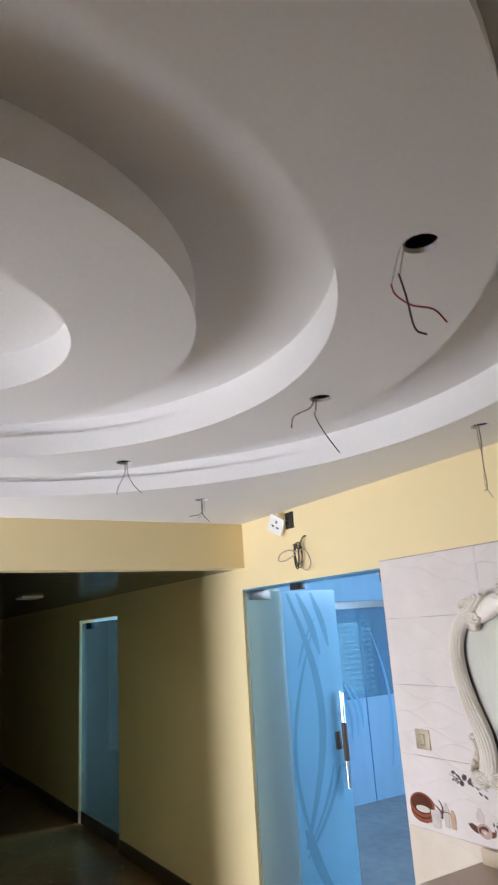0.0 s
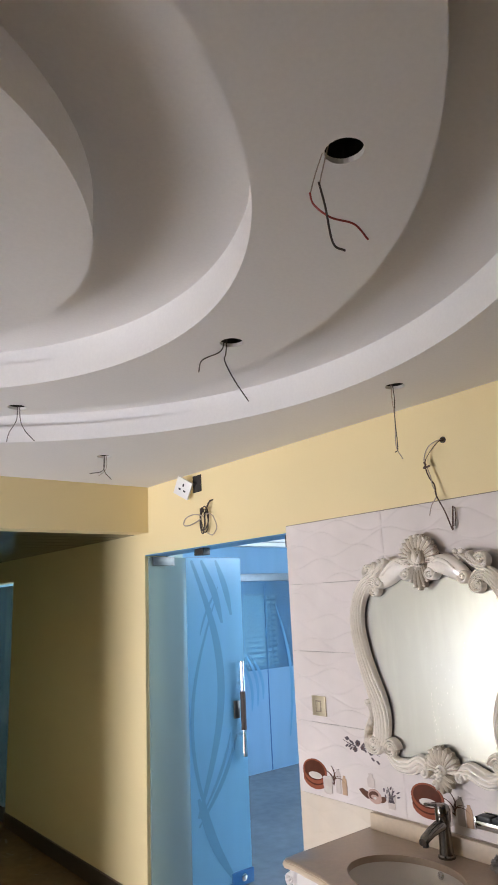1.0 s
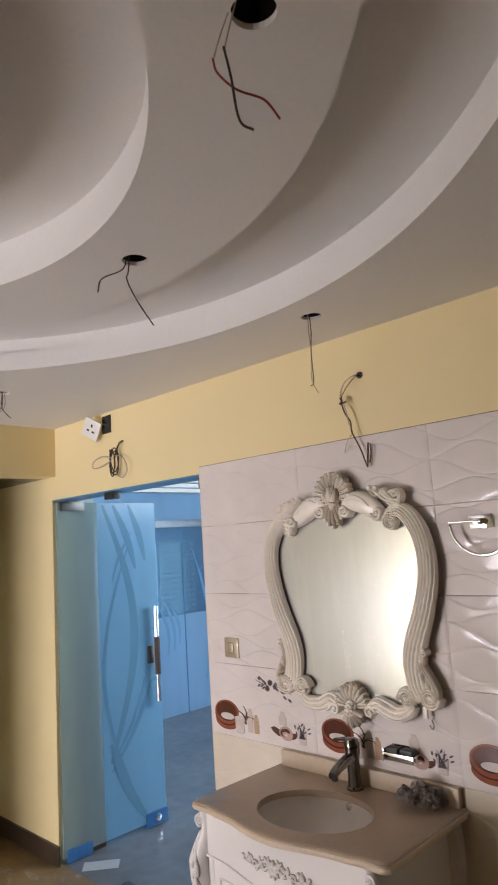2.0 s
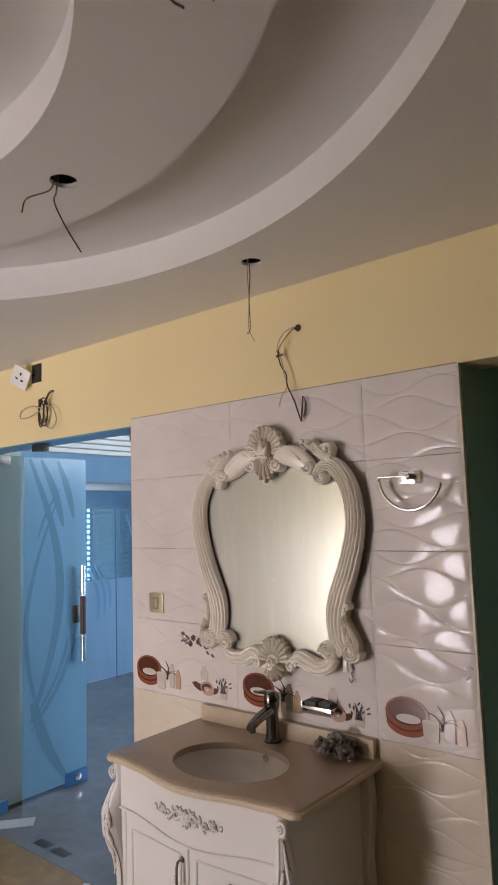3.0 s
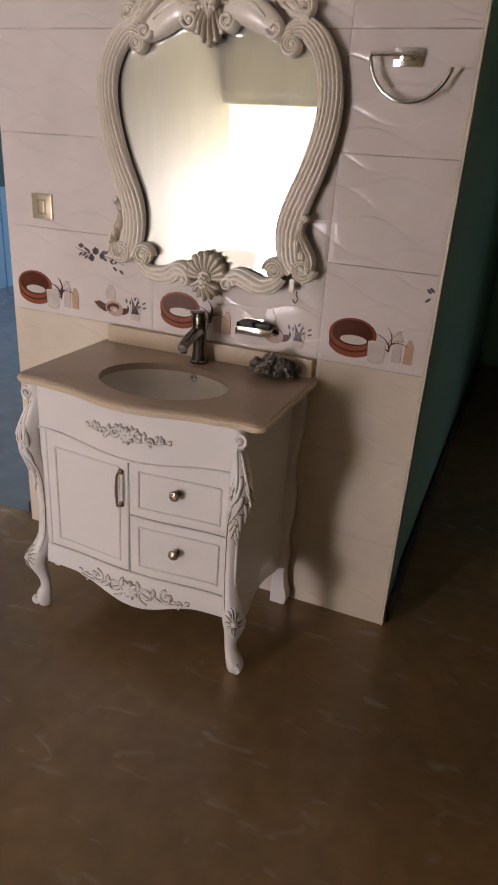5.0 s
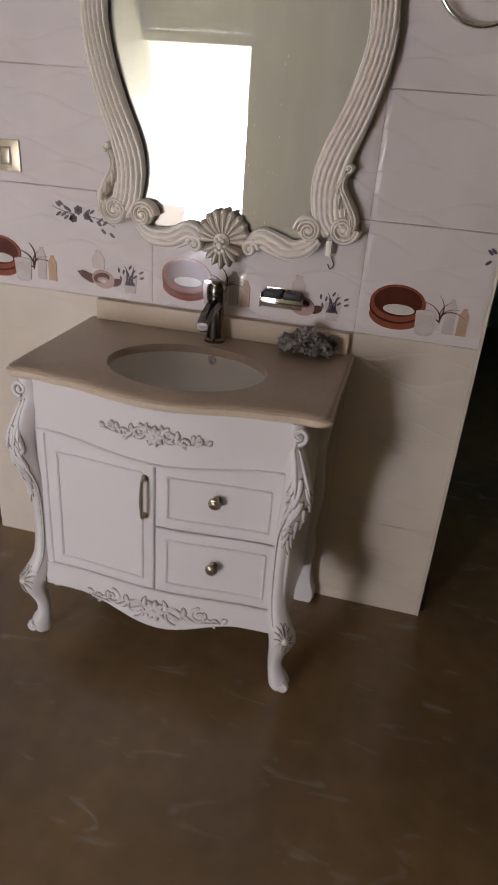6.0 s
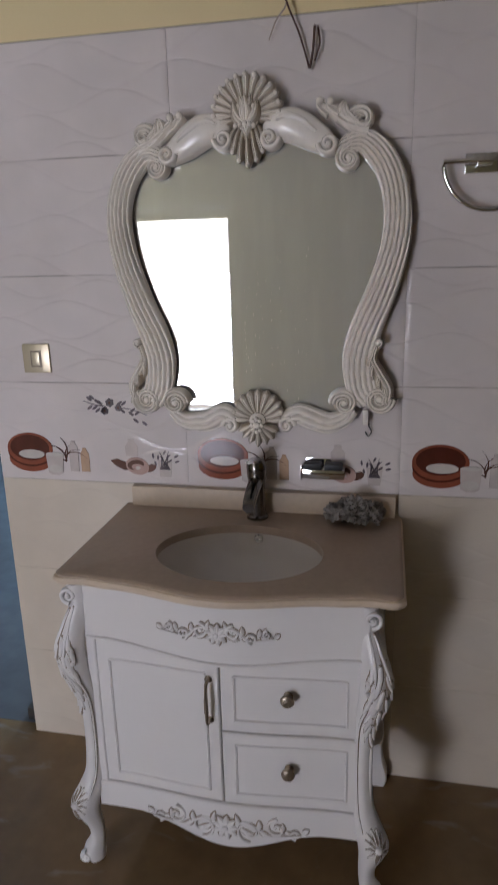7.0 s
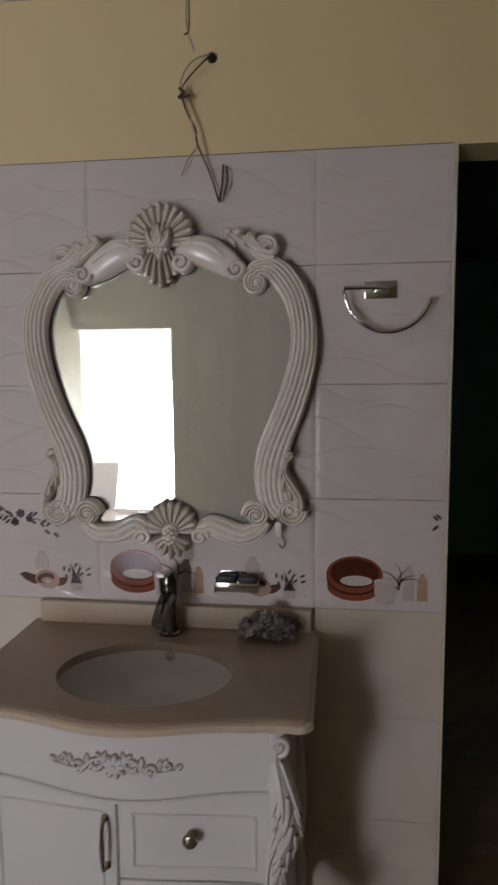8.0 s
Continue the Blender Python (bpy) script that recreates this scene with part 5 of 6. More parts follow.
def corner_leaf(cy, cz, side, name="corner_leaf"):
    bm = bmesh.new()
    relief(bm, spiral(cy + side * 0.042, cz - 0.006, 0.027, 1.4, math.pi if side > 0 else 0.0, -side, 26, 0.12), lambda s: 0.013 - 0.005 * s, lambda s: 0.034, RX, 2, 0, 10)
    relief(bm, smooth_path([(cy + side * 0.060, cz - 0.030), (cy + side * 0.020, cz - 0.016), (cy - side * 0.020, cz + 0.012), (cy - side * 0.052, cz + 0.034)], 6), lambda s: 0.021 - 0.008 * s, lambda s: 0.034, RX, 3, 1, 12)
    for k in range(4):
        a = 0.30 + 0.34 * k
        ang = a if side < 0 else math.pi - a
        petal(bm, cy + side * (0.034 - 0.014 * k), cz - 0.010 + 0.005 * k, 0.040 - 0.003 * k, 0.010, ang, RX - 0.012, 0.030, curl=-0.6 * side)
    for k in range(2):
        ey, ez = cy - side * (0.030 + 0.024 * k), cz + 0.034 + 0.002 * k
        relief(bm, smooth_path([(cy - side * (0.010 + 0.026 * k), cz + 0.004), (cy - side * (0.030 + 0.022 * k), cz + 0.018), (cy - side * (0.036 + 0.024 * k), cz + 0.028), (ey, ez)], 5), lambda s: 0.0062 - 0.002 * s, lambda s: 0.034, RX - 0.004, 0, 0, 6)
        bead(bm, RX - 0.032, ey, ez, 0.0095)
    return part(name, bm, M_FRAME, mir, "carved leaf at the frame's shoulder")


corner_leaf(2.398, 1.860, 1)
corner_leaf(1.950, 1.870, -1)
for y, side in ((2.488, 1), (1.862, -1)):
    bm, gl = bmesh.new(), bmesh.new()
    spine = smooth_path([(y + side * 0.002, 1.338), (y - side * 0.006, 1.302), (y + side * 0.014, 1.262), (y + side * 0.030, 1.226), (y + side * 0.022, 1.190)], 7)
    relief(bm, spine, lambda s: 0.006 + 0.010 * s, lambda s: 0.030, RX, 2, 0.6, 16)
    relief(gl, spine, lambda s: 0.009 + 0.012 * s, lambda s: 0.018, RX, nu=10)
    for k in range(5):
        p = spine[4 + 5 * k]
        petal(bm, p[0], p[1], 0.042 - 0.003 * k, 0.0072, -math.pi / 2 - side * (0.85 - 0.12 * k), RX - 0.010, 0.030, curl=0.7 * side)
        petal(gl, p[0], p[1], 0.046 - 0.003 * k, 0.0100, -math.pi / 2 - side * (0.85 - 0.12 * k), RX - 0.008, 0.024, curl=0.7 * side)
    relief(bm, spiral(y + side * 0.006, 1.346, 0.011, 1.2, -math.pi / 2, side, 18), lambda s: 0.005, lambda s: 0.032, RX, 0, 0, 8)
    bead(bm, RX - 0.028, y + side * 0.006, 1.346, 0.006)
    sl = part("side_leaf", bm, M_FRAME, mir, "carved acanthus leaf up the frame's side")
    part("leaf_ground", gl, M_GLAZE, sl, "antique glaze between the leaves")
part("frame_tab", boxes(((RX - 0.006, 1.876, 1.128), (RX + 0.006, 1.892, 1.168)), bevel=0.003), M_FRAME, mir)

# ---- glass door leaf, standing open into the far room ----
leafdoor = thing("glass_door", (2.665, 4.348, 0.0), "frosted blue glass door leaf standing open", "glass door")
LY = 4.346
part("glass_pane", boxes(((2.664, LY - 0.005, 0.035), (3.405, LY + 0.005, 2.058)), bevel=0.001), M_CLEAR, leafdoor, "clear greenish tempered glass", smooth=False)
pane = boxes(((2.945, LY - 0.0075, 0.037), (3.403, LY - 0.0062, 2.056)))
filmob = part("frosted_film", pane, M_FILM, leafdoor, "sky blue frosted film", smooth=False)


def arc_band(x0, z0, x1, z1, sag, width, y, parent, material=M_ARC):
    """A curved etched band from one point to another, bulging sideways by sag."""
    bm = bmesh.new()
    n = 24
    pts = []
    for k in range(n + 1):
        s = k / n
        pts.append(Vector((x0 + (x1 - x0) * s + sag * math.sin(math.pi * s), 0, z0 + (z1 - z0) * s)))
    rows = []
    for k, p in enumerate(pts):
        d = (pts[min(k + 1, n)] - pts[max(k - 1, 0)]).normalized()
        q = Vector((d.z, 0, -d.x)) * width * (0.35 + 0.65 * math.sin(math.pi * k / n))
        rows.append([bm.verts.new((p.x + q.x * f, y + dy, p.z + q.z * f)) for f, dy in ((-1, 0), (1, 0), (1, 0.0002), (-1, 0.0002))])
    for a, b in zip(rows, rows[1:]):
        for i in range(4):
            bm.faces.new((a[i], a[(i + 1) % 4], b[(i + 1) % 4], b[i]))
    return part("etched_band", bm, material, parent, smooth=False)


band_y = LY - 0.0078
for x0, z0, x1, z1, sag, w in ((2.985, 2.04, 3.00, 0.46, 0.21, 0.020), (3.065, 2.04, 3.225, 1.62, 0.02, 0.018), (3.185, 2.04, 3.305, 1.67, 0.015, 0.016), (3.185, 1.80, 3.245, 0.07, -0.25, 0.009),
                              (3.00, 0.57, 3.265, 0.05, -0.03, 0.020), (3.00, 0.41, 3.317, 0.90, 0.04, 0.010), (3.045, 0.50, 3.265, 0.92, 0.03, 0.008), (3.04, 1.55, 3.20, 1.86, -0.02, 0.006)):
    band_y -= 0.0005
    arc_band(x0, z0, x1, z1, sag, w * 1.5, band_y, leafdoor)
part("hinge_patch", boxes(((2.690, LY - 0.016, 2.005), (2.850, LY + 0.016, 2.062)), bevel=0.003), M_STEEL, leafdoor, "brushed steel patch fitting")
part("hinge_patch", boxes(((2.690, LY - 0.016, 0.006), (2.850, LY + 0.016, 0.075)), bevel=0.003), M_PATCH, leafdoor, "patch fitting in blue film")
lock = part("lock_patch", boxes(((3.240, LY - 0.020, 0.012), (3.408, LY + 0.020, 0.095)), bevel=0.003), M_PATCH, leafdoor, "patch lock in blue film")
part("lock_cylinder", lathe(bmesh.new(), [(0.022, 0), (0.022, -0.003), (0.016, -0.005), (0.004, -0.005)], (3.330, LY - 0.020, 0.055), "y", 20), M_CHROME, lock, "round steel lock cylinder")
for dy in (-0.055, 0.055):
    h = part("pull_handle", tube(bmesh.new(), [(3.345, LY + dy, z) for z in (0.765, 0.95, 1.17, 1.365)], 0.016, 16), M_CHROME, leafdoor, "long chrome pull handle")
    part("grip_wrap", tube(bmesh.new(), [(3.345, LY + dy, z) for z in (0.93, 1.05, 1.17)], 0.0185, 16), M_LEATHER, h, "dark protective wrap")
    for z in (0.90, 1.22):
        part("handle_stand", tube(bmesh.new(), [(3.345, LY, z), (3.345, LY + dy * 0.5, z), (3.345, LY + dy, z)], 0.010, 12), M_CHROME, h)
part("lock_box", boxes(((3.30, LY - 0.020, 1.000), (3.345, LY + 0.020, 1.110)), bevel=0.003), M_STEEL, leafdoor, "dark lock case")

structure("wall_pier", boxes(((2.83, 4.376, 0), (2.945, 6.22, 2.515))), M_PIER, "grey-green painted pier behind the glass leaf", "wall")
structure("baseboard_pier", boxes(((2.81, 4.362, 0), (2.960, 4.374, 0.115))), M_BASE, "dark skirting on the pier", "skirting")

keeper = thing("lock_keeper", (2.70, 3.80, DOOR_H), "small dark steel lock keeper under the lintel", "lock keeper")
part("keeper_plate", boxes(((2.680, 3.755, DOOR_H - 0.045), (2.730, 3.845, DOOR_H)), bevel=0.003), M_STEEL, keeper)
pivot = thing("pivot_patch", (2.69, 3.0, 2.04), "dark steel pivot fitting at the jamb head", "pivot fitting")
part("pivot_body", boxes(((2.670, 2.990, 2.010), (2.730, 3.030, DOOR_H)), bevel=0.003), M_STEEL, pivot)
footpivot = thing("floor_pivot", (2.705, 3.01, 0), "dark steel floor pivot at the jamb foot", "pivot fitting")
part("pivot_box", boxes(((2.684, 2.993, 0.0025), (2.728, 3.040, 0.050)), bevel=0.003), M_STEEL, footpivot)
part("pivot_cap", lathe(bmesh.new(), [(0.014, 0.050), (0.014, 0.062), (0.004, 0.064)], (2.706, 3.014, 0), "z", 16), M_STEEL, footpivot)
structure("door_reveal", boxes(((WALL + 0.002, DOOR_S - 0.001, 0), (BACK, DOOR_S + 0.006, DOOR_H)), ((WALL + 0.002, DOOR_S + 0.006, DOOR_H - 0.006), (BACK + 0.01, DOOR_N, DOOR_H + 0.001))), M_REVEAL, "blue painted door reveal", "reveal")

# ---- far glass partition and louvred window ----
fence = thing("glass_partition", (5.2, 6.42, 0), "blue frosted glass partition with a steel top rail", "glass partition")
for x0, x1 in ((2.84, 3.90), (3.90, 4.56), (4.56, 5.35), (5.35, 6.40), (6.40, 7.44)):
    p = part("glass_panel", boxes(((x0, 6.415, 0.0), (x1 - 0.002, 6.425, 2.0))), M_PARTUP, fence, "blue tinted glass panel", smooth=False)
    part("frosted_film", boxes(((x0 + 0.002, 6.4125, 0.002), (x1 - 0.006, 6.4140, 1.02))), M_PART, p, "blue frosted film on the lower half", smooth=False)
    part("panel_joint", boxes(((x1 - 0.005, 6.408, 0.0), (x1 + 0.003, 6.414, 2.0))), M_PATCH, p, "thin blue joint strip", smooth=False)
    for dx, z0, z1, sag in ((0.15, 1.7, 0.3, 0.12), (0.42, 1.15, 0.62, 0.06), (0.50, 1.18, 0.66, 0.06), (0.58, 1.15, 0.72, 0.05)):
        if x1 - x0 > 0.6:
            arc_band(x0 + dx, z0, x0 + dx + 0.12, z1, sag, 0.020, 6.406, p)
part("upper_glass", boxes(((2.84, 6.415, 2.004), (7.44, 6.425, 2.338))), M_PART, fence, "blue film on the upper glass", smooth=False)
part("top_rail", boxes(((2.84, 6.375, 1.962), (7.44, 6.412, 2.044)), bevel=0.006), M_HEADER, fence, "square brushed steel header")

win = thing("window_far", (6.62, 8.2, 0.8), "louvred window with bright daylight behind", "window", kind="structure")
part("window_frame", boxes(((6.25, 8.20, 0.80), (6.29, 8.26, 1.85)), ((7.05, 8.20, 0.80), (7.08, 8.26, 1.85)), ((6.29, 8.20, 0.80), (7.05, 8.26, 0.84)), ((6.29, 8.20, 1.81), (7.05, 8.26, 1.85))), M_WHITE, win, smooth=False)
for k in range(13):
    z = 0.860 + 0.073 * k
    part("louvre_blade", boxes(((6.29, 8.205, z), (7.05, 8.245, z + 0.026))), M_BLUEWALL, win, smooth=False)
for x in (6.405, 6.940):
    part("mullion", boxes(((x, 8.195, 0.84), (x + 0.022, 8.255, 1.81))), M_WHITE, win, smooth=False)
structure("backdrop_gap", boxes(((6.50, 8.44, 0.70), (6.60, 8.45, 1.95))), m_out, "bright daylight beside the blind", "backdrop")
structure("backdrop_gap_wide", boxes(((7.15, 8.44, 0.70), (7.28, 8.45, 1.95))), m_out, "bright daylight beside the blind", "backdrop")
structure("backdrop_window", boxes(((5.0, 9.6, -0.1), (9.0, 9.65, 4.0))), m_dim, "hazy greenery outside the window, made to glow for daylight", "backdrop")

# second glass leaf off the corridor
leaf2 = thing("corridor_glass_door", (2.75, 6.78, 0), "blue filmed glass door off the corridor", "glass door")
part("glass_pane", boxes(((2.662, 6.78, 0.03), (2.674, 7.90, 1.985))), M_BLUECLEAR, leaf2, smooth=False)
part("patch", boxes(((2.650, 7.55, 1.92), (2.690, 7.72, 1.985)), bevel=0.003), M_PATCH, leaf2)
part("patch", boxes(((2.652, 6.80, 0.01), (2.690, 7.88, 0.13)), bevel=0.003), M_STEEL, leaf2, "dark lower rail")
lampc = thing("corridor_downlight", (1.79, 6.65, 2.215), "white square corridor ceiling light, unlit", "ceiling light")
part("housing", boxes(((1.70, 6.52, 2.198), (1.88, 6.78, 2.216)), bevel=0.004), M_PLASTIC, lampc)
darkdoor = thing("corridor_end_door", (1.5, 12.04, 0), "dark wooden door at the corridor end", "door")
part("door_panel", boxes(((1.0, 12.01, 0), (1.95, 12.048, 2.05)), bevel=0.004), M_DARKWOOD, darkdoor)
part("door_casing", boxes(((0.92, 11.99, 0), (1.0, 12.048, 2.13)), ((1.95, 11.99, 0), (2.03, 12.048, 2.13)), ((1.0, 11.99, 2.05), (1.95, 12.048, 2.13))), M_DARKWOOD, darkdoor)

# ---- wires, boxes and offcuts ----
def wires(name, base, label, runs, group=""):
    t = thing(name, base, label, "electric wires", group)
    for pts, r, m, lb in runs:
        part("wire", tube(bmesh.new(), smooth_path(pts, 8), r, 6), m, t, lb)
    return t


G = "loose wires at the downlight holes"
hx, hy = HOLES_RING[0][0] - 0.016, HOLES_RING[0][1] + 0.016
wires("hanging_wires", (hx, hy, RING), "red and black wires hanging from a ceiling hole",
      [([(hx - 0.008, hy + 0.006, RING + 0.02), (hx - 0.024, hy + 0.022, RING - 0.04), (hx - 0.035, hy + 0.030, RING - 0.085)], 0.0012, M_BARE, "pale bare lead"),
       ([(hx - 0.035, hy + 0.030, RING - 0.080), (hx - 0.030, hy + 0.026, RING - 0.105), (hx - 0.006, hy + 0.010, RING - 0.130), (hx + 0.030, hy - 0.012, RING - 0.142), (hx + 0.050, hy - 0.024, RING - 0.172)], 0.0020, M_RED, "red insulated wire"),
       ([(hx - 0.004, hy + 0.002, RING + 0.02), (hx - 0.016, hy + 0.014, RING - 0.04), (hx - 0.022, hy + 0.018, RING - 0.07)], 0.0013, M_BARE, "pale bare lead"),
       ([(hx - 0.022, hy + 0.018, RING - 0.060), (hx - 0.014, hy + 0.014, RING - 0.11), (hx - 0.006, hy + 0.010, RING - 0.180), (hx + 0.012, hy - 0.002, RING - 0.196)], 0.0022, M_WIRE, "black insulated wire")], G)
hx, hy = HOLES_RING[1][0] - 0.005, HOLES_RING[1][1] + 0.005
wires("hanging_wires", (hx, hy, RING), "two dark wires hanging apart from a ceiling hole",
      [([(hx - 0.010, hy + 0.01, RING + 0.02), (hx - 0.020, hy + 0.02, RING - 0.025), (hx - 0.062, hy + 0.062, RING - 0.050), (hx - 0.072, hy + 0.070, RING - 0.090)], 0.0020, M_WIRE, "dark wire bent aside"),
       ([(hx - 0.008, hy, RING + 0.02), (hx - 0.012, hy + 0.004, RING - 0.035), (hx - 0.016, hy + 0.006, RING - 0.062), (hx + 0.004, hy - 0.012, RING - 0.125), (hx + 0.040, hy - 0.034, RING - 0.195)], 0.0020, M_WIRE, "dark wire")], G)
hx, hy = HOLES_RING[2]
wires("hanging_wires", (hx, hy, RING), "thin wires hanging from a ceiling hole",
      [([(hx, hy, RING + 0.02), (hx, hy, RING - 0.05), (hx - 0.02, hy + 0.02, RING - 0.10), (hx - 0.03, hy + 0.02, RING - 0.14)], 0.0018, M_WIRE, "dark wire"),
       ([(hx + 0.01, hy, RING + 0.02), (hx + 0.015, hy, RING - 0.05), (hx + 0.03, hy - 0.02, RING - 0.10), (hx + 0.06, hy - 0.04, RING - 0.14)], 0.0018, M_WIRE, "dark wire")], G)
hx, hy = HOLES_FIELD[0]
wires("hanging_wires", (hx, hy, FIELD), "pair of pale wires hanging straight from a ceiling hole",
      [([(hx - 0.012, hy + 0.008, FIELD + 0.02), (hx - 0.012, hy + 0.010, FIELD - 0.05), (hx - 0.006, hy + 0.010, FIELD - 0.13), (hx - 0.012, hy + 0.012, FIELD - 0.225), (hx + 0.004, hy, FIELD - 0.275)], 0.0017, M_BARE, "pale wire"),
       ([(hx - 0.010, hy + 0.004, FIELD + 0.02), (hx - 0.008, hy + 0.002, FIELD - 0.05), (hx - 0.012, hy + 0.006, FIELD - 0.13), (hx - 0.008, hy + 0.008, FIELD - 0.230), (hx - 0.016, hy + 0.016, FIELD - 0.250)], 0.0017, M_WIRE, "dark wire")], G)
hx, hy = HOLES_FIELD[1]
wires("hanging_wires", (hx, hy, FIELD), "splayed thin wires hanging from a ceiling hole",
      [([(hx, hy, FIELD + 0.02), (hx, hy, FIELD - 0.07), (hx + 0.03, hy - 0.02, FIELD - 0.12)], 0.0020, M_WIRE, "dark wire"),
       ([(hx, hy, FIELD + 0.02), (hx - 0.005, hy, FIELD - 0.07), (hx - 0.055, hy + 0.05, FIELD - 0.085)], 0.0020, M_WIRE, "dark wire"),
       ([(hx + 0.01, hy, FIELD + 0.02), (hx + 0.012, hy, FIELD - 0.06), (hx - 0.02, hy + 0.02, FIELD - 0.10)], 0.0018, M_BARE, "pale wire")], G)

WX = WALL - 0.010
wires("wall_wires", (WALL, 2.055, 2.34), "twisted dark wires hanging from a hole above the mirror",
      [([(WALL + 0.01, 2.050, 2.342), (WX - 0.015, 2.058, 2.338), (WX - 0.025, 2.095, 2.320), (WX - 0.022, 2.122, 2.285), (WX - 0.020, 2.126, 2.250)], 0.0022, M_BARE, "pale wire"),
       ([(WALL + 0.01, 2.050, 2.340), (WX - 0.018, 2.052, 2.332), (WX - 0.028, 2.085, 2.300), (WX - 0.024, 2.116, 2.270), (WX - 0.020, 2.124, 2.246)], 0.0018, M_TWIST, "dark wire"),
       ([(WX - 0.020, 2.128, 2.262), (WX - 0.030, 2.114, 2.248), (WX - 0.022, 2.130, 2.240), (WX - 0.026, 2.100, 2.243)], 0.0038, M_TWIST, "taped knot"),
       ([(WX - 0.022, 2.124, 2.245), (WX - 0.026, 2.108, 2.200), (WX - 0.020, 2.090, 2.165), (WX - 0.026, 2.084, 2.125), (WX - 0.022, 2.056, 2.060), (WX - 0.020, 2.032, 1.985)], 0.0026, M_TWIST, "dark twisted wire"),
       ([(WX - 0.016, 2.120, 2.245), (WX - 0.022, 2.104, 2.205), (WX - 0.028, 2.094, 2.165), (WX - 0.020, 2.086, 2.125), (WX - 0.024, 2.110, 2.090), (WX - 0.020, 2.128, 2.052)], 0.0020, M_BARE, "pale twisted wire"),
       ([(WX - 0.020, 2.032, 1.985), (WX - 0.024, 2.024, 2.020), (WX - 0.020, 2.020, 2.075)], 0.0032, M_TWIST, "bent back end"),
       ([(WX - 0.020, 2.020, 2.000), (WX - 0.026, 2.008, 2.035), (WX - 0.020, 2.012, 2.070)], 0.0024, M_TWIST, "bent back end")])
hole = thing("wall_hole", (WALL, 2.05, 2.341), "small dark wiring hole in the yellow wall", "wall hole")
part("conduit_rim", lathe(bmesh.new(), [(0.013, 0.0), (0.013, -0.003), (0.009, -0.003), (0.009, 0.0)], (WALL, 2.05, 2.341), "x", 16), M_WIRE, hole)
coil_pts = []
for k in range(60):
    a = 2 * math.pi * k / 14
    coil_pts.append((WALL - 0.030 - 0.012 * math.sin(a * 0.5), 3.655 + 0.030 * math.cos(a) + 0.004 * math.sin(k), 2.200 + 0.068 * math.sin(a) + 0.0006 * k))
wires("cable_coil", (WALL, 3.61, 2.33), "dark coiled cable bundle hanging above the glass door",
      [([(WALL + 0.01, 3.600, 2.330), (WALL - 0.020, 3.606, 2.315), (WALL - 0.028, 3.630, 2.270), (WALL - 0.028, 3.650, 2.230)], 0.0050, M_WIRE, "dark cable"),
       (coil_pts[::2], 0.0034, M_WIRE, "coiled dark cable"),
       ([(WALL - 0.030, 3.66, 2.24), (WALL - 0.050, 3.72, 2.255), (WALL - 0.055, 3.800, 2.240), (WALL - 0.050, 3.825, 2.205), (WALL - 0.046, 3.76, 2.200), (WALL - 0.034, 3.67, 2.225)], 0.0036, M_BARE, "pale loop"),
       ([(WALL - 0.030, 3.64, 2.25), (WALL - 0.030, 3.570, 2.235), (WALL - 0.030, 3.530, 2.165), (WALL - 0.030, 3.570, 2.125), (WALL - 0.030, 3.62, 2.14)], 0.0032, M_BARE, "pale loop")])
junction = thing("junction_box", (WALL, 3.75, 2.44), "white socket plate hanging off its dark wall box", "junction box")
# solid slab whose dark colour stands in for shade in the open box
bm = boxes(((WALL - 0.004, 3.708, 2.392), (WALL + 0.0, 3.792, 2.492)), bevel=0.001)
part("wall_box", bm, M_HOLE_SHADE, junction, "flat plate painted dark as the shaded open back box")
bm = bmesh.new()
box(bm, (-0.008, -0.055, -0.055), (0.008, 0.055, 0.055), 0.004)
for v in bm.verts:
    v.co = pose(WALL - 0.050, 3.825, 2.425, 32, -14, 18) @ v.co
part("socket_plate", bm, M_PLASTIC, junction, "white plastic plate")
bm = bmesh.new()
for dy, dz, w, h in ((0.0, 0.020, 0.005, 0.009), (-0.018, -0.012, 0.008, 0.005), (0.018, -0.012, 0.008, 0.005)):
    box(bm, (-0.0095, dy - w, dz - h), (-0.0078, dy + w, dz + h))
for v in bm.verts:
    v.co = pose(WALL - 0.050, 3.825, 2.425, 32, -14, 18) @ v.co
part("socket_slots", bm, M_BLACK, junction, "three dark socket slots", smooth=False)
part("lead", tube(bmesh.new(), smooth_path([(WALL - 0.002, 3.75, 2.44), (WALL - 0.03, 3.78, 2.445), (WALL - 0.052, 3.83, 2.43)], 6), 0.004, 6), M_WIRE, junction)

for y in (3.84, 3.69):
    sp = thing("floor_plate", (2.758, y, 0), "dark steel floor lock plate in the threshold", "floor plate", "threshold plates")
    part("plate", boxes(((2.732, y - 0.058, 0.0), (2.784, y + 0.058, 0.004)), bevel=0.001), M_STEEL, sp)
for x, y, w, h, a in ((2.80, 4.17, 0.20, 0.10, -40), (2.63, 3.33, 0.06, 0.030, 25)):
    oc = thing("offcut_sheet", (x, y, 0), "pale offcut sheet lying on the floor", "offcut")
    bm = bmesh.new()
    box(bm, (-w / 2, -h / 2, 0.001), (w / 2, h / 2, 0.006), 0.001)
    for v in bm.verts:
        v.co = pose(x, y, 0, 0, 0, a) @ v.co
    part("sheet", bm, M_PAPER, oc, smooth=False)

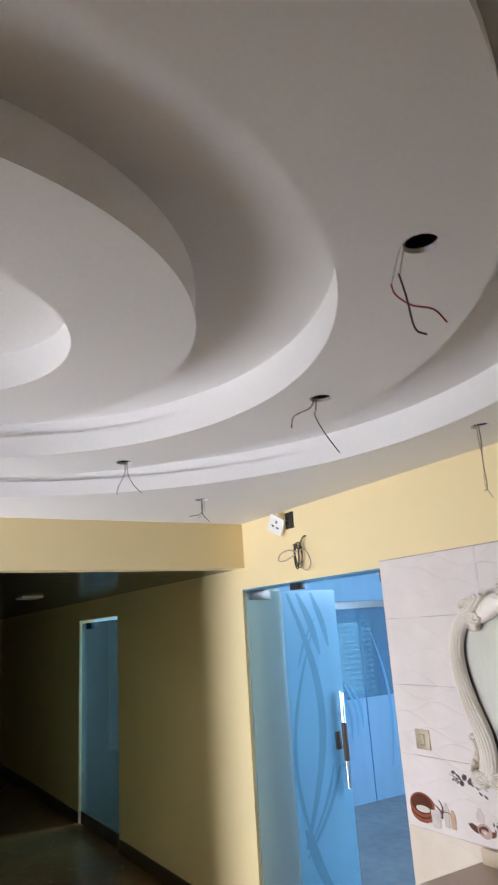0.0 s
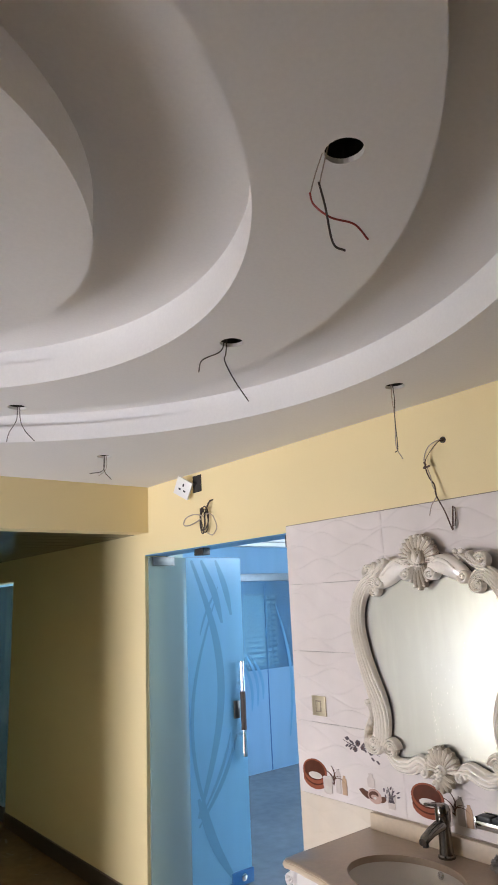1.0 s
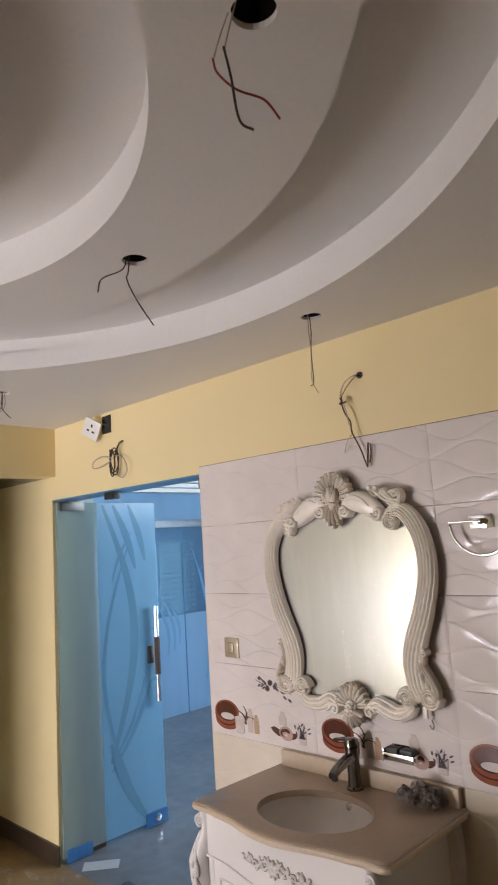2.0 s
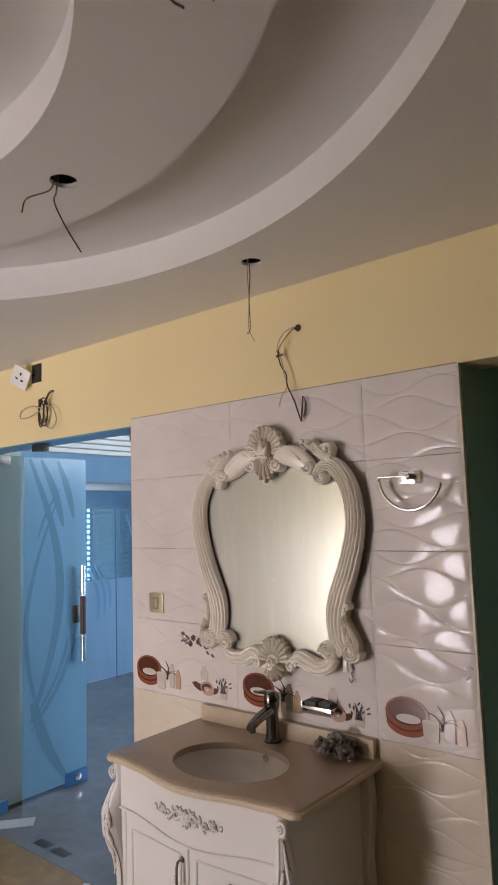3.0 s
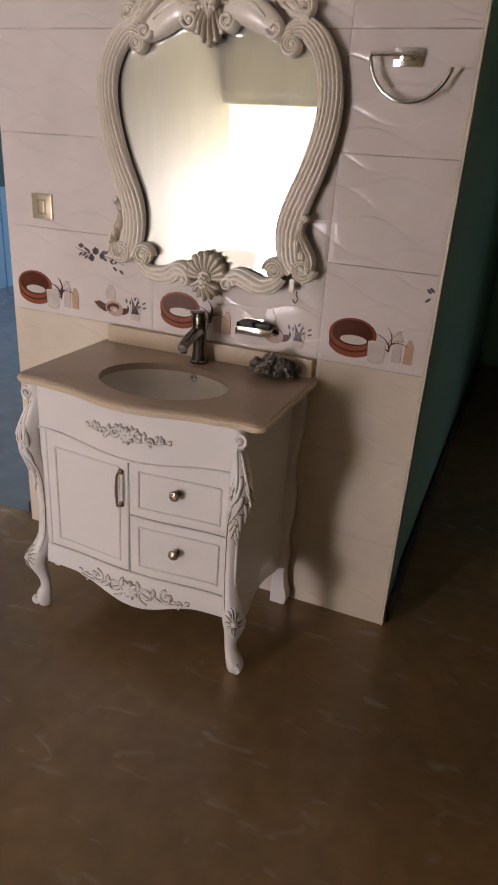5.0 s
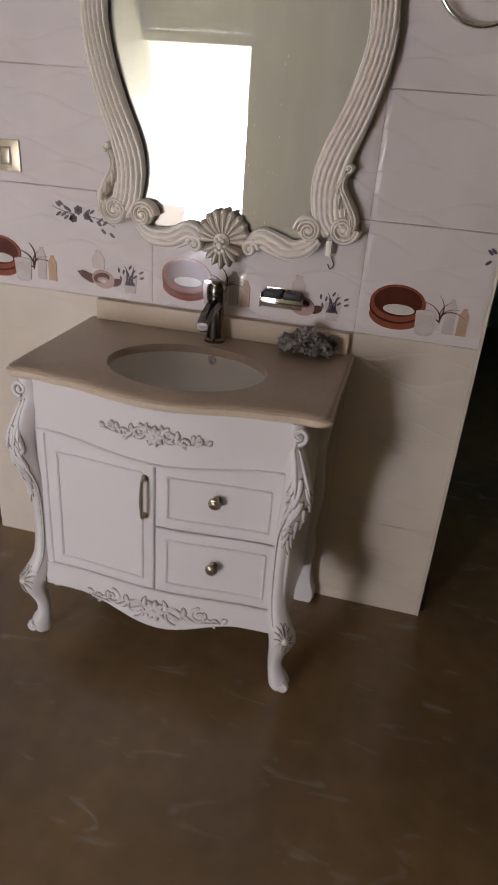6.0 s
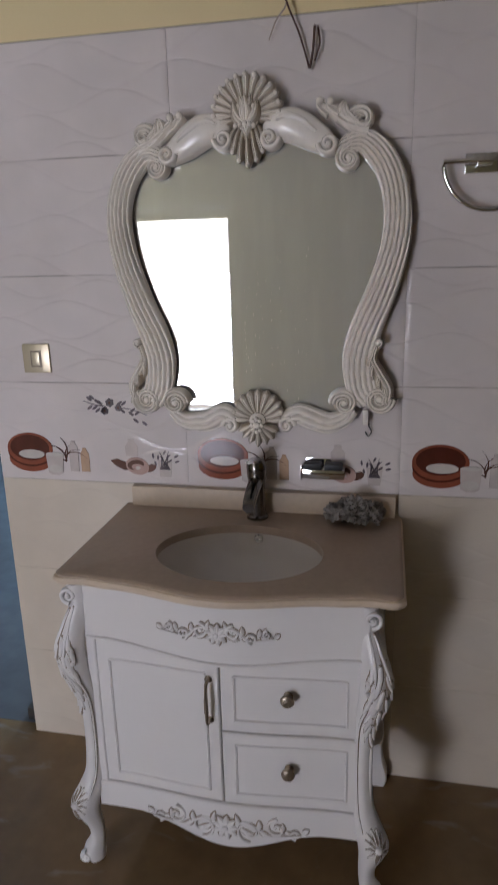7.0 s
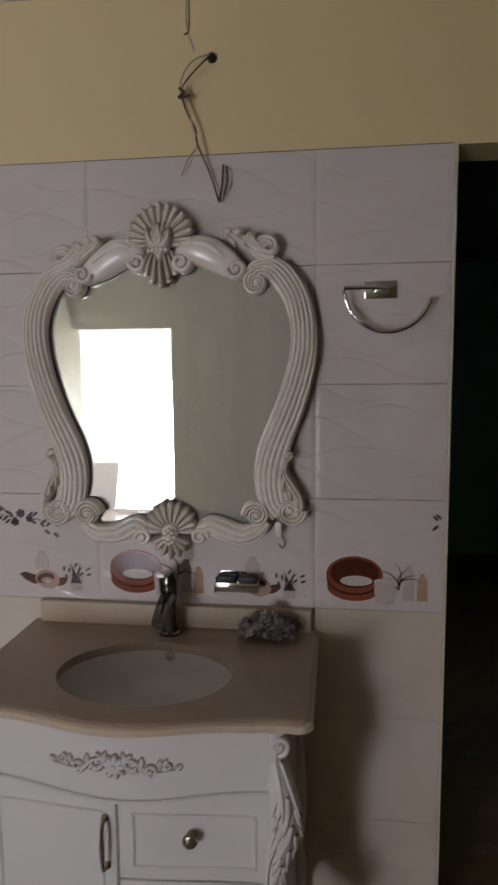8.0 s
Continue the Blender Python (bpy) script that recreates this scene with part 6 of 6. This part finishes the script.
rod = thing("curtain_rod", (REAR + 0.06, 3.7, 2.02), "thin pale curtain rod over the doorway", "curtain rod")
part("rod", tube(bmesh.new(), [(REAR + 0.06, y, 2.02) for y in (4.30, 3.7, 3.18)], 0.010, 10), M_PLASTIC, rod)
part("finial", lathe(bmesh.new(), [(0.010, 0), (0.020, -0.012), (0.022, -0.03), (0.012, -0.045), (0.004, -0.05)], (REAR + 0.06, 3.18, 2.02), "y", 16), M_BRASS, rod, "small dark finial")
part("rod_bracket", boxes(((REAR, 3.21, 2.01), (REAR + 0.06, 3.23, 2.03)), bevel=0.002), M_BRASS, rod)

# specks dried on the mirror, a maker's sticker and a small hook
rnd = random.Random(11)
bm = bmesh.new()
for k in range(75):
    y, z = 2.205 - 0.17 * rnd.random() ** 1.8, 1.18 + 0.40 * rnd.random() ** 1.4
    h, w = rnd.uniform(0.0005, 0.0030), rnd.uniform(0.0003, 0.0009)
    box(bm, (GX - 0.0004, y - w, z - h), (GX - 0.0001, y + w, z + h))
specks = part("dried_splash", bm, M_PALE, glass, "pale dried splash marks", smooth=False)
specks["kind"] = "stuff"
for (y, z), nm, lb in (((2.245, 1.64), "light_switch", "small white light switch on the cream wall"), ((2.51, 0.22), "wall_socket", "white double socket low on the cream wall")):
    w = 0.036 if nm == "light_switch" else 0.075
    fx = thing(nm, (REAR, y, z), lb, "switch" if nm == "light_switch" else "socket")
    part("plate", boxes(((REAR, y - w, z - 0.036), (REAR + 0.010, y + w, z + 0.036)), bevel=0.003), M_PLASTIC, fx)
    for k in ((0,) if nm == "light_switch" else (-1, 1)):
        part("rocker", boxes(((REAR + 0.0095, y + 0.035 * k - 0.016, z - 0.022), (REAR + 0.014, y + 0.035 * k + 0.016, z + 0.022)), bevel=0.002), M_WIRE, fx)
hook = thing("wall_hook", (TILE, 1.875, 1.11), "small wire hook under the mirror", "hook")
part("hook_loop", tube(bmesh.new(), smooth_path([(TILE, 1.875, 1.125), (TILE - 0.010, 1.875, 1.120), (TILE - 0.012, 1.868, 1.105), (TILE - 0.012, 1.876, 1.092), (TILE - 0.012, 1.884, 1.104)], 6), 0.0018, 6), M_STEEL, hook)
